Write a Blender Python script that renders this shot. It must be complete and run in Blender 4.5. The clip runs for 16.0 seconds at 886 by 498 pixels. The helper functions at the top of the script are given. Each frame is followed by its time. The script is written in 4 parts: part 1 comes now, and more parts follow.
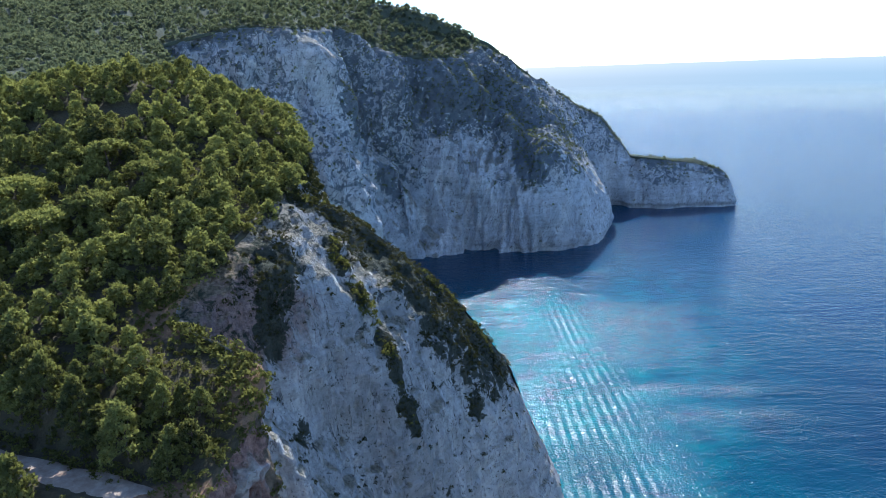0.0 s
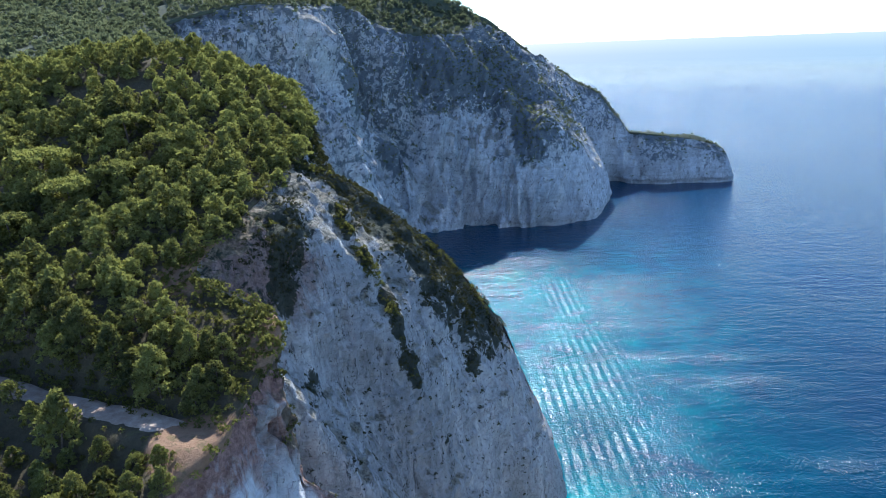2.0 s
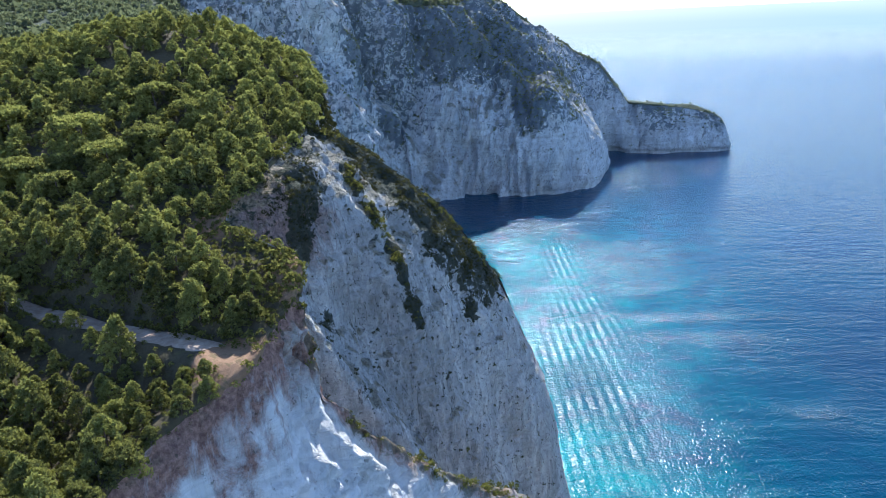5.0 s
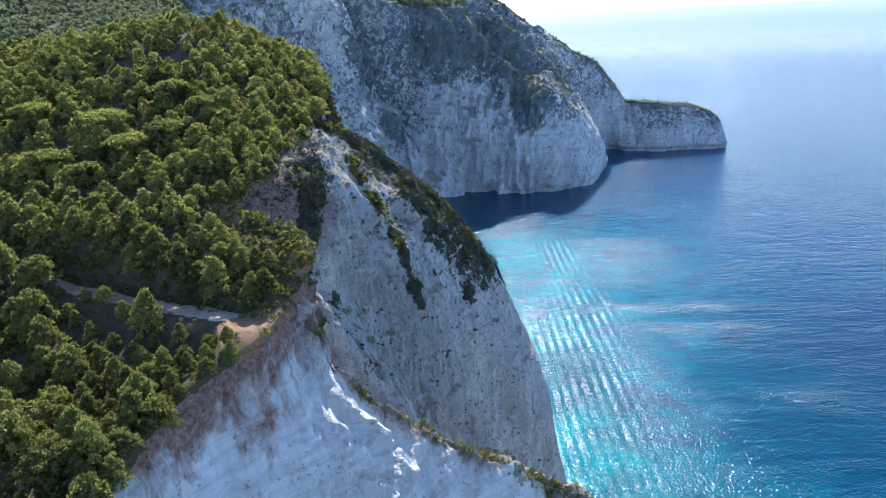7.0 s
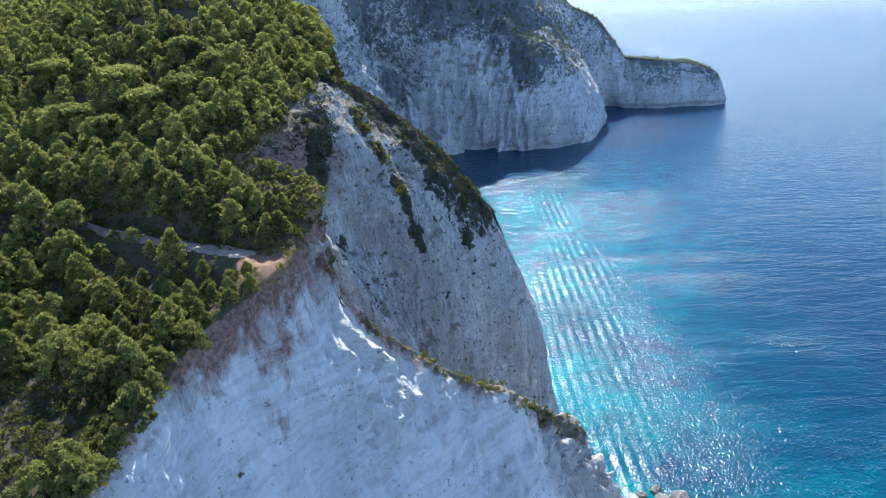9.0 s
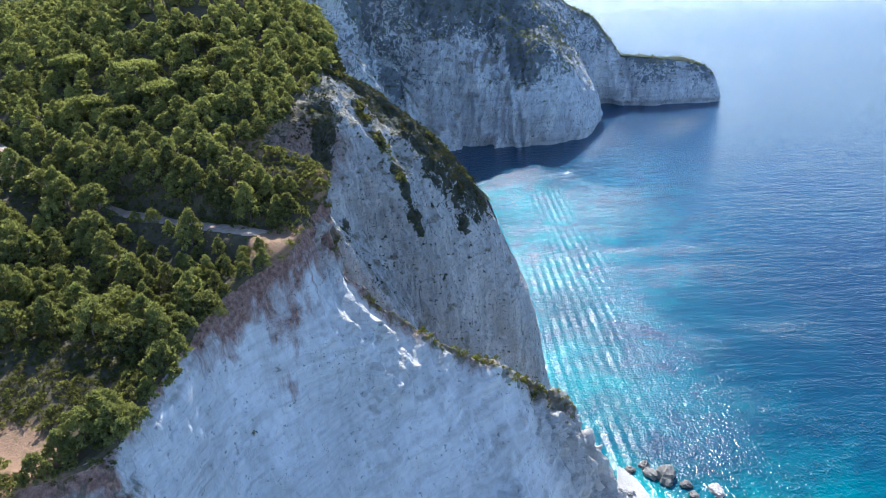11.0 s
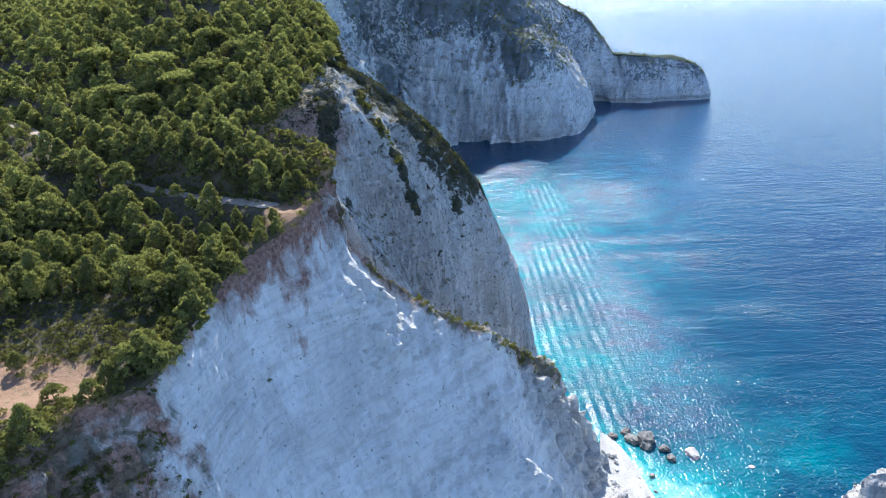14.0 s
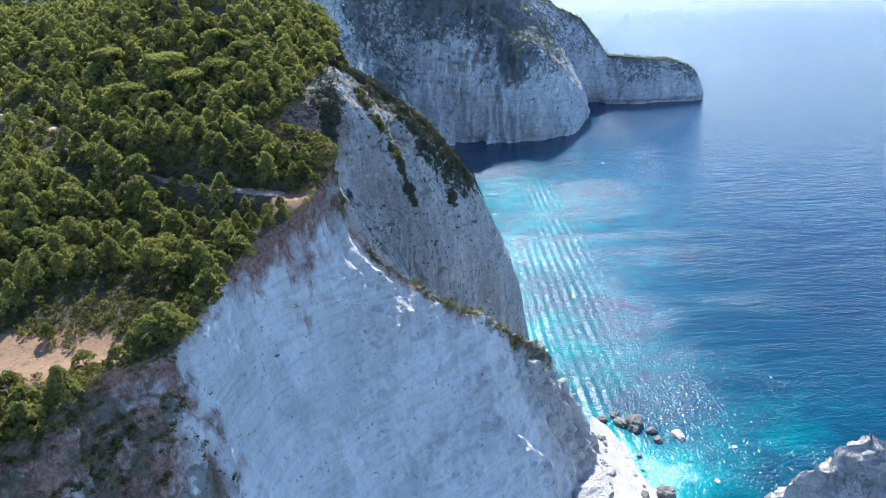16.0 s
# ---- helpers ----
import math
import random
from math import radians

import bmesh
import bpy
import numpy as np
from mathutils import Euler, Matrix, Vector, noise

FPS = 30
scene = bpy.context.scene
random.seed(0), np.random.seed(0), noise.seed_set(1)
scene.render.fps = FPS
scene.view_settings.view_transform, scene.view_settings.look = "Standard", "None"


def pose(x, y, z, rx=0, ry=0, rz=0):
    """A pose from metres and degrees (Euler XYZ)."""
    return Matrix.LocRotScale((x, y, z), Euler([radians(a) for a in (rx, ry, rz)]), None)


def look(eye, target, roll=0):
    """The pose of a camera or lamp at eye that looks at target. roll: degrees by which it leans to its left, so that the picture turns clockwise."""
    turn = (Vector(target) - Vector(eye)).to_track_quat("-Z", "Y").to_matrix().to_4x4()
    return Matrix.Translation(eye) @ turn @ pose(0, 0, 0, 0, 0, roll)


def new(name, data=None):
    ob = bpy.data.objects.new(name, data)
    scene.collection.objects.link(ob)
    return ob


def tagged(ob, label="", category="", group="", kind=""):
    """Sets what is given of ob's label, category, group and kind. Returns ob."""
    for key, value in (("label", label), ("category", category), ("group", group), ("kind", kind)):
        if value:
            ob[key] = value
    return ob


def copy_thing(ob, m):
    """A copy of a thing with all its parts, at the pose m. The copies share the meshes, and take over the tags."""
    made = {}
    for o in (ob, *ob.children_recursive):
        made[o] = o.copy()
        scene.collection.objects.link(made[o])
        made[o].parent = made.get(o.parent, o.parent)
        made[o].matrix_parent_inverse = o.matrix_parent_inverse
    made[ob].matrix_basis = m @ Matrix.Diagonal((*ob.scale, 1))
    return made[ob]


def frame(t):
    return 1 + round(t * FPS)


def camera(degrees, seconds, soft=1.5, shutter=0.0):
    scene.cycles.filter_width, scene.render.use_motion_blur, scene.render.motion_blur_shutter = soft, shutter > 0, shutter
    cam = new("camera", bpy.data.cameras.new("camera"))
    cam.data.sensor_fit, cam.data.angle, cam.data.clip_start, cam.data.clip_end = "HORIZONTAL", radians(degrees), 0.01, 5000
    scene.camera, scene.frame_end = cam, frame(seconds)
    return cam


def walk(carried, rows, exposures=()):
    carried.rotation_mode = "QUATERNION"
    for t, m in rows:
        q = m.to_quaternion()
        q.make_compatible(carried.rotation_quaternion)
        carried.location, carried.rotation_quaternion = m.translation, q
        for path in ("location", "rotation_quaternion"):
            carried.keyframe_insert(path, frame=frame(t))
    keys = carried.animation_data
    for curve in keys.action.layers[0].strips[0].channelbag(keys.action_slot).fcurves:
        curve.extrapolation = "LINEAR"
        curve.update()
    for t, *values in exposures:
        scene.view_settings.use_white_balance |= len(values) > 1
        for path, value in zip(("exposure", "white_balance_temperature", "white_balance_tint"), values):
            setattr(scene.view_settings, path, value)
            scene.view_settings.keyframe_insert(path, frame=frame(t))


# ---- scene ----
cam = camera(65.3, 16.0, 0.7)
METRES, EYE, TILT, LEAN, TURN = 100.0, 175.0, -14.9, 2.0, 0.0
ROWS = [
    (0.0, 0.0, 0.0, 0.0, 0.0, 0.0, -0.0),
    (0.5, 0.0012, -0.0257, -0.0077, -0.01, -0.28, -0.04),
    (1.0, 0.0029, -0.0517, -0.0151, 0.0, -0.52, 0.03),
    (1.5, 0.0032, -0.0773, -0.0214, 0.01, -1.38, 0.09),
    (2.0, 0.0049, -0.1065, -0.0288, 0.04, -1.8, 0.17),
    (2.5, 0.0054, -0.1342, -0.0335, 0.05, -2.18, 0.21),
    (3.0, 0.0065, -0.1628, -0.0398, 0.09, -2.18, 0.28),
    (3.5, 0.0087, -0.1933, -0.0488, 0.17, -3.55, 0.43),
    (4.0, 0.0088, -0.2215, -0.0539, 0.19, -4.02, 0.41),
    (6.5, 0.0151, -0.3706, -0.0955, 0.28, -3.94, 0.72),
    (7.0, 0.0154, -0.402, -0.1027, 0.28, -3.93, 0.77),
    (7.5, 0.016, -0.4328, -0.1104, 0.31, -3.91, 0.82),
    (8.0, 0.0171, -0.4635, -0.1177, 0.33, -3.93, 0.91),
    (8.5, 0.018, -0.4949, -0.1255, 0.34, -3.94, 0.99),
    (9.0, 0.019, -0.5256, -0.1339, 0.33, -7.15, 1.12),
    (11.5, 0.0262, -0.6824, -0.1746, 0.21, -7.19, 1.27),
    (12.0, 0.0271, -0.7142, -0.183, 0.15, -7.17, 1.26),
    (12.5, 0.028, -0.7457, -0.1915, 0.12, -7.17, 1.26),
    (13.0, 0.0294, -0.7774, -0.2001, 0.1, -7.16, 1.26),
    (13.5, 0.0309, -0.8096, -0.2086, 0.06, -7.18, 1.26),
    (14.0, 0.0325, -0.8414, -0.2169, -0.0, -7.19, 1.25),
    (14.5, 0.034, -0.8732, -0.2249, -0.07, -7.24, 1.28),
    (15.0, 0.0353, -0.9047, -0.2332, -0.11, -7.24, 1.31),
    (15.5, 0.0365, -0.9361, -0.2409, -0.17, -7.24, 1.34),
    (16.0, 0.0378, -0.9674, -0.2483, -0.2, -6.95, 1.38),
]
walk(cam, [(t, pose(0, 0, EYE, TILT, LEAN, TURN) @ pose(METRES * x, METRES * y, METRES * z, 90 + pitch, roll, yaw)) for t, x, y, z, yaw, pitch, roll in ROWS],
     [(0.0, 0.62, 5450, 10), (4.0, 0.89, 5550, 10), (8.0, 1.0, 5650, 10), (16.0, 1.04, 5700, 10)])

# ---- world and light ----
SUN_AZ, SUN_EL = -1.5, 44.0
world = bpy.data.worlds.new("sky")
scene.world = world
world.use_nodes = True
wn = world.node_tree.nodes
sky = wn.new("ShaderNodeTexSky")
sky.sky_type = "NISHITA"
sky.sun_disc = False
sky.sun_elevation, sky.sun_rotation = radians(SUN_EL), radians(SUN_AZ % 360)
sky.air_density, sky.dust_density, sky.ozone_density = 0.8, 0.15, 1.8
wn["Background"].inputs["Strength"].default_value = 0.14
world.node_tree.links.new(sky.outputs["Color"], wn["Background"].inputs["Color"])

sun_way = Vector((math.sin(radians(SUN_AZ)) * math.cos(radians(SUN_EL)), math.cos(radians(SUN_AZ)) * math.cos(radians(SUN_EL)), math.sin(radians(SUN_EL))))
sun_data = bpy.data.lights.new("sun", "SUN")
sun_data.energy, sun_data.angle, sun_data.color = 4.5, radians(0.53), (1.0, 0.94, 0.84)
sun = new("sun", sun_data)
sun.matrix_world = look(sun_way * 900, (0, 0, 0))


# ---- noise and mesh helpers ----
_perm = np.random.RandomState(7).permutation(256)
_perm = np.concatenate([_perm, _perm, _perm])
_grad = np.random.RandomState(8).normal(size=(256, 3))
_grad /= np.linalg.norm(_grad, axis=1)[:, None]


def perlin(p):
    """Gradient noise at points (n, 3), about -0.7 to 0.7."""
    c = np.floor(p).astype(int)
    f = p - c
    c = c & 255
    w = f * f * f * (f * (f * 6 - 15) + 10)
    out = np.zeros(len(p))
    for dx in (0, 1):
        for dy in (0, 1):
            for dz in (0, 1):
                h = _perm[_perm[_perm[c[:, 0] + dx] + c[:, 1] + dy] + c[:, 2] + dz]
                d = np.einsum("ij,ij->i", _grad[h], f - (dx, dy, dz))
                k = (w[:, 0] if dx else 1 - w[:, 0]) * (w[:, 1] if dy else 1 - w[:, 1]) * (w[:, 2] if dz else 1 - w[:, 2])
                out += k * d
    return out


def fbm(p, octaves=4, ridged=False):
    total, amp, q = np.zeros(len(p)), 1.0, p.copy()
    for _ in range(octaves):
        n = perlin(q)
        total += amp * ((0.21 - np.abs(n)) * 1.6 if ridged else n)
        q = q * 2.03 + 17.3
        amp *= 0.5
    return total


def mesh_from(name, verts, faces, material, smooth=True, attrs=None):
    """A mesh from arrays: verts (n, 3), faces (m, 3 or 4)."""
    me = bpy.data.meshes.new(name)
    verts = np.asarray(verts, np.float32)
    faces = np.asarray(faces, np.int32)
    k = faces.shape[1]
    me.vertices.add(len(verts))
    me.vertices.foreach_set("co", verts.ravel())
    me.loops.add(faces.size)
    me.loops.foreach_set("vertex_index", faces.ravel())
    me.polygons.add(len(faces))
    me.polygons.foreach_set("loop_start", np.arange(0, faces.size, k, dtype=np.int32))
    me.polygons.foreach_set("use_smooth", np.full(len(faces), smooth))
    me.update(calc_edges=True)
    me.validate()
    if material:
        me.materials.append(material)
    for key, values in (attrs or {}).items():
        a = me.attributes.new(key, "FLOAT", "POINT")
        a.data.foreach_set("value", np.asarray(values, np.float32))
    return me


def grid_faces(nu, nv):
    i = np.arange(nu * nv).reshape(nu, nv)
    return np.stack([i[:-1, :-1], i[:-1, 1:], i[1:, 1:], i[1:, :-1]], -1).reshape(-1, 4)


def spline(points, t, tension=0.42):
    """Cardinal spline through points (k, ...) at parameters t."""
    P = np.asarray(points, float)
    k = len(P)
    P = np.concatenate([(2 * P[0] - P[1])[None], P, (2 * P[-1] - P[-2])[None]])
    i = np.clip(np.floor(t).astype(int), 0, k - 2)
    f = (t - i).reshape((-1,) + (1,) * (P.ndim - 1))
    p0, p1, p2, p3 = P[i], P[i + 1], P[i + 2], P[i + 3]
    m1, m2 = tension * (p2 - p0), tension * (p3 - p1)
    return (2 * f**3 - 3 * f**2 + 1) * p1 + (f**3 - 2 * f**2 + f) * m1 + (-2 * f**3 + 3 * f**2) * p2 + (f**3 - f**2) * m2


def steps(points, size):
    """Spline parameters so spaced that neighbours lie about size apart."""
    P = np.asarray(points, float)
    d = np.linalg.norm(np.diff(P, axis=0), axis=-1)
    if d.ndim > 1:
        d = d.mean(axis=tuple(range(1, d.ndim)))
    s = np.concatenate([[0], np.cumsum(d)])
    n = max(3, int(s[-1] / size) + 1)
    return np.interp(np.linspace(0, s[-1], n), s, np.arange(len(P)))


def loft(stations, size_u, size_v):
    """A smooth sheet (nu, nv, 3) through profiles that stand side by side."""
    P = np.asarray(stations, float)
    rows = spline(P, steps(P, size_u))
    cols = np.swapaxes(rows, 0, 1)
    tv = steps(cols, size_v)
    return np.swapaxes(spline(cols, tv), 0, 1)


def normals(S):
    du, dv = np.gradient(S, axis=0), np.gradient(S, axis=1)
    n = np.cross(dv, du)
    return n / np.maximum(np.linalg.norm(n, axis=-1), 1e-6)[..., None]


def smoothstep(a, b, x):
    t = np.clip((x - a) / (b - a), 0, 1)
    return t * t * (3 - 2 * t)


# ---- materials ----
class Nodes:
    """A short way to wire a node material."""

    def __init__(self, name):
        self.mat = bpy.data.materials.new(name)
        self.mat.use_nodes = True
        self.t = self.mat.node_tree
        self.t.nodes.clear()
        self.out = self.t.nodes.new("ShaderNodeOutputMaterial")
        self.pos = self.add("ShaderNodeNewGeometry").outputs["Position"]

    def add(self, kind, **inputs):
        n = self.t.nodes.new(kind)
        for key, value in inputs.items():
            self.put(n, key.replace("_", " "), value)
        return n

    def put(self, n, key, value):
        s = n.inputs[int(key)] if key.isdigit() else n.inputs[key]
        if isinstance(value, bpy.types.NodeSocket):
            self.t.links.new(value, s)
        else:
            s.default_value = value

    def math(self, op, a, b=0.0, c=0.0):
        n = self.t.nodes.new("ShaderNodeMath")
        n.operation = op
        for i, v in enumerate((a, b, c)):
            self.put(n, str(i), v)
        return n.outputs[0]

    def stretch(self, x, y, z):
        n = self.t.nodes.new("ShaderNodeMapping")
        n.inputs["Scale"].default_value = (x, y, z)
        self.t.links.new(self.pos, n.inputs["Vector"])
        return n.outputs[0]

    def leaning(self, x, y, z, degrees):
        """Scaled coordinates, leant over about the y axis first."""
        n = self.t.nodes.new("ShaderNodeMapping")
        n.inputs["Rotation"].default_value = (0, radians(degrees), 0)
        self.t.links.new(self.pos, n.inputs["Vector"])
        k = self.t.nodes.new("ShaderNodeMapping")
        k.inputs["Scale"].default_value = (x, y, z)
        self.t.links.new(n.outputs[0], k.inputs["Vector"])
        return k.outputs[0]

    def noise(self, scale, detail=4.0, rough=0.55, vector=None, distortion=0.0):
        n = self.add("ShaderNodeTexNoise", Scale=scale, Detail=detail, Roughness=rough, Distortion=distortion, Vector=vector or self.pos)
        return n.outputs["Fac"]

    def ramp(self, fac, *stops):
        n = self.t.nodes.new("ShaderNodeValToRGB")
        e = n.color_ramp.elements
        while len(e) < len(stops):
            e.new(0.5)
        for el, (p, c) in zip(e, stops):
            el.position = p
            el.color = (*c, 1) if not isinstance(c, (int, float)) else (c, c, c, 1)
        self.t.links.new(fac, n.inputs[0])
        return n.outputs[0]

    def mix(self, fac, a, b):
        n = self.t.nodes.new("ShaderNodeMix")
        n.data_type = "RGBA"
        for key, v in ((0, fac), (6, a), (7, b)):
            if isinstance(v, bpy.types.NodeSocket):
                self.t.links.new(v, n.inputs[key])
            else:
                n.inputs[key].default_value = (*v, 1) if isinstance(v, tuple) and len(v) == 3 else v
        return n.outputs[2]

    def attr(self, name):
        n = self.t.nodes.new("ShaderNodeAttribute")
        n.attribute_name = name
        return n.outputs["Fac"]

    def bump(self, height, strength, distance, normal=None):
        n = self.add("ShaderNodeBump", Height=height, Strength=strength, Distance=distance)
        if normal:
            self.t.links.new(normal, n.inputs["Normal"])
        return n.outputs[0]

    def principled(self, **inputs):
        n = self.add("ShaderNodeBsdfPrincipled", **inputs)
        self.t.links.new(n.outputs[0], self.out.inputs[0])
        return n


def rock_material(name, light, grey, streak_amount, stain_amount, scrub_amount, relief=1.0, size=1.0, grit=0.45, cracks=0.5, lean=0.0, ledge=0.7, lined=0.2, leaf=(0.05, 0.058, 0.036), mottle=1.0, sprig=0.16):
    """Limestone: bedding lines, cracks, run-off streaks, red soil washed down from the rim, scrub in the cracks."""
    m = Nodes(name)
    k = 1.0 / size
    rugged = m.attr("rugged")
    big = m.noise(0.035 * k, 6, 0.62, None, 0.5)
    mid = m.noise(0.22 * k, 6, 0.68)
    fine = m.noise(0.9 * k, 6, 0.7)
    col = m.mix(m.ramp(big, (0.4, 0), (0.62, 1)), light, grey)
    # bedding: broad bands and fine lines
    bed = m.noise(1.0, 5, 0.6, m.stretch(0.05 * k, 0.05 * k, 0.5 * k), 0.5)
    col = m.mix(m.math("MULTIPLY", m.ramp(bed, (0.38, 1), (0.52, 0)), 0.3), col, (0.4, 0.385, 0.365))
    lines = m.noise(1.0, 3, 0.55, m.leaning(0.12 * k, 0.12 * k, 1.7 * k, 4.0), 0.25)
    col = m.mix(m.math("MULTIPLY", m.ramp(lines, (0.4, 1), (0.54, 0)), lined), col, (0.36, 0.35, 0.335))
    thin = m.noise(1.0, 2, 0.5, m.leaning(0.09 * k, 0.09 * k, 1.1 * k, -4.0), 0.4)
    thin = m.math("MULTIPLY", m.ramp(thin, (0.47, 0), (0.5, 1), (0.53, 0)), m.ramp(big, (0.4, 0.15), (0.55, 1)))
    col = m.mix(m.math("MULTIPLY", thin, lined), col, (0.3, 0.29, 0.28))
    # run-off
    run = m.noise(1.0, 6, 0.65, m.leaning(0.24 * k, 0.24 * k, 0.02 * k, lean), 0.4)
    col = m.mix(m.math("MULTIPLY", m.ramp(run, (0.5, 0), (0.68, 1)), streak_amount), col, (0.28, 0.272, 0.262))
    pale = m.noise(1.0, 5, 0.6, m.leaning(0.1 * k, 0.1 * k, 0.012 * k, lean), 0.4)
    col = m.mix(m.math("MULTIPLY", m.ramp(pale, (0.53, 0), (0.66, 1)), 0.6), col, (0.8, 0.785, 0.76))
    # pits and ledges with shade put into their colour, hair cracks
    col = m.mix(m.math("MULTIPLY", m.ramp(mid, (0.34, 1), (0.47, 0)), m.math("MAXIMUM", m.math("MULTIPLY", rugged, 0.8), streak_amount)), col, (0.25, 0.24, 0.225))
    crack = m.noise(1.0, 4, 0.6, m.leaning(0.24 * k, 0.24 * k, 0.045 * k, lean), 0.45)
    line = m.ramp(crack, (0.485, 0), (0.5, 1), (0.515, 0))
    line = m.math("MULTIPLY", line, m.ramp(mid, (0.42, 0), (0.55, 1)))
    col = m.mix(m.math("MULTIPLY", line, m.math("MAXIMUM", m.math("MULTIPLY", rugged, 0.95), cracks)), col, (0.14, 0.13, 0.125))
    col = m.mix(m.math("MULTIPLY", m.ramp(fine, (0.3, 1), (0.48, 0)), grit), col, (0.3, 0.285, 0.265))
    col = m.mix(m.math("MULTIPLY", rugged, m.ramp(mid, (0.35, 0.3), (0.6, 0.85))), col, (0.43, 0.4, 0.37))
    # soil washed over the edge
    wash = m.noise(1.0, 7, 0.7, m.stretch(0.2, 0.2, 0.07), 0.6)
    reach = m.math("ADD", m.math("MULTIPLY", m.attr("wash"), 0.6), m.math("MULTIPLY", m.math("SUBTRACT", wash, 0.5), 1.7))
    stain = m.math("MULTIPLY", m.ramp(reach, (0.26, 0), (0.66, 1)), stain_amount)
    col = m.mix(stain, col, m.mix(m.ramp(fine, (0.38, 0), (0.62, 1)), (0.17, 0.085, 0.065), (0.4, 0.235, 0.18)))
    # soil and dry grass that lie on the ledges
    up = m.add("ShaderNodeSeparateXYZ", Vector=m.t.nodes["Geometry"].outputs["Normal"]).outputs["Z"]
    lies = m.ramp(m.math("ADD", up, m.math("MULTIPLY", m.math("SUBTRACT", mid, 0.5), 0.9)), (0.5, 0), (0.72, 1))
    col = m.mix(m.math("MULTIPLY", lies, ledge), col, m.mix(m.ramp(fine, (0.4, 0), (0.6, 1)), (0.1, 0.095, 0.045), (0.33, 0.27, 0.17)))
    # scrub rooted in the cracks
    scrub = m.noise(sprig * k, 8, 0.74, None, 0.6)
    patch = m.ramp(m.math("ADD", m.math("MULTIPLY", scrub, 1.5), m.math("MULTIPLY", m.attr("scrub"), 0.5)), (0.9, 0), (0.97, 1))
    col = m.mix(m.math("MULTIPLY", patch, scrub_amount), col, m.mix(fine, leaf, (leaf[0] * 2.4, leaf[1] * 2.3, leaf[2] * 2.2)))
    spots = m.math("MULTIPLY", m.ramp(m.noise(0.75 * k, 4, 0.6), (0.61, 0), (0.67, 1)), m.ramp(scrub, (0.4, 0), (0.55, 1)))
    col = m.mix(m.math("MULTIPLY", spots, scrub_amount), col, leaf)
    height = m.math("ADD", m.math("MULTIPLY", bed, 0.8), m.math("ADD", m.math("MULTIPLY", mid, 1.3 * mottle), m.math("MULTIPLY", run, 1.1)))
    height = m.math("ADD", height, m.math("MULTIPLY", m.math("SUBTRACT", lines, m.math("MULTIPLY", thin, 0.6)), 0.1 + 0.8 * lined))
    height = m.math("SUBTRACT", height, m.math("MULTIPLY", line, cracks))
    b = m.bump(height, 0.9, 1.2 * relief)
    b = m.bump(fine, 0.7, 0.5 * relief * mottle, b)
    m.principled(Base_Color=col, Roughness=0.92, Normal=b, Specular_IOR_Level=0.2)
    return m.mat


def ground_material(name, low, high):
    m = Nodes(name)
    n1, n2 = m.noise(0.12, 5, 0.6), m.noise(1.1, 6, 0.7)
    soil = m.mix(n2, (0.22, 0.125, 0.075), (0.43, 0.28, 0.175))
    herb = m.mix(n2, low, high)
    bare = m.math("ADD", m.attr("bare"), m.math("MULTIPLY", m.math("SUBTRACT", n1, 0.5), 0.9))
    col = m.mix(m.ramp(bare, (0.4, 0), (0.55, 1)), herb, soil)
    col = m.mix(m.math("MULTIPLY", m.ramp(m.noise(0.45, 5, 0.7), (0.54, 0), (0.62, 1)), 0.55), col, (0.13, 0.12, 0.055))
    m.principled(Base_Color=col, Roughness=0.95, Normal=m.bump(n2, 0.8, 0.5), Specular_IOR_Level=0.15)
    return m.mat


def plain_material(name, a, b, scale, rough=0.9, relief=0.1):
    m = Nodes(name)
    n1, n2 = m.noise(scale, 6, 0.65), m.noise(scale * 0.12, 4)
    col = m.mix(m.ramp(m.math("ADD", m.math("MULTIPLY", n1, 0.6), m.math("MULTIPLY", n2, 0.4)), (0.38, 0), (0.62, 1)), a, b)
    m.principled(Base_Color=col, Roughness=rough, Normal=m.bump(n1, 0.6, relief), Specular_IOR_Level=0.2)
    return m.mat


def leaf_material(name, dark, light):
    """Needles and leaves: the sun shines through the thin tufts."""
    m = Nodes(name)
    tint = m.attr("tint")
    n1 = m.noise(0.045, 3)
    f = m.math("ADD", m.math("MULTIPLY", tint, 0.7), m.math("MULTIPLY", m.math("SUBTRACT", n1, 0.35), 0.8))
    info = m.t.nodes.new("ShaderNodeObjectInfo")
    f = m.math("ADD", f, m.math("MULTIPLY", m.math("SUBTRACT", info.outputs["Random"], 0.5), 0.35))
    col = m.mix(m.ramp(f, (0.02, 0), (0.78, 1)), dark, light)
    d = m.add("ShaderNodeBsdfDiffuse", Color=col, Roughness=0.8)
    warm = m.mix(0.5, col, (light[0] * 1.35, light[1] * 1.35, light[2] * 0.7))
    tr = m.add("ShaderNodeBsdfTranslucent", Color=warm)
    mx = m.add("ShaderNodeMixShader", Fac=0.42)
    m.t.links.new(d.outputs[0], mx.inputs[1])
    m.t.links.new(tr.outputs[0], mx.inputs[2])
    m.t.links.new(mx.outputs[0], m.out.inputs[0])
    return m.mat


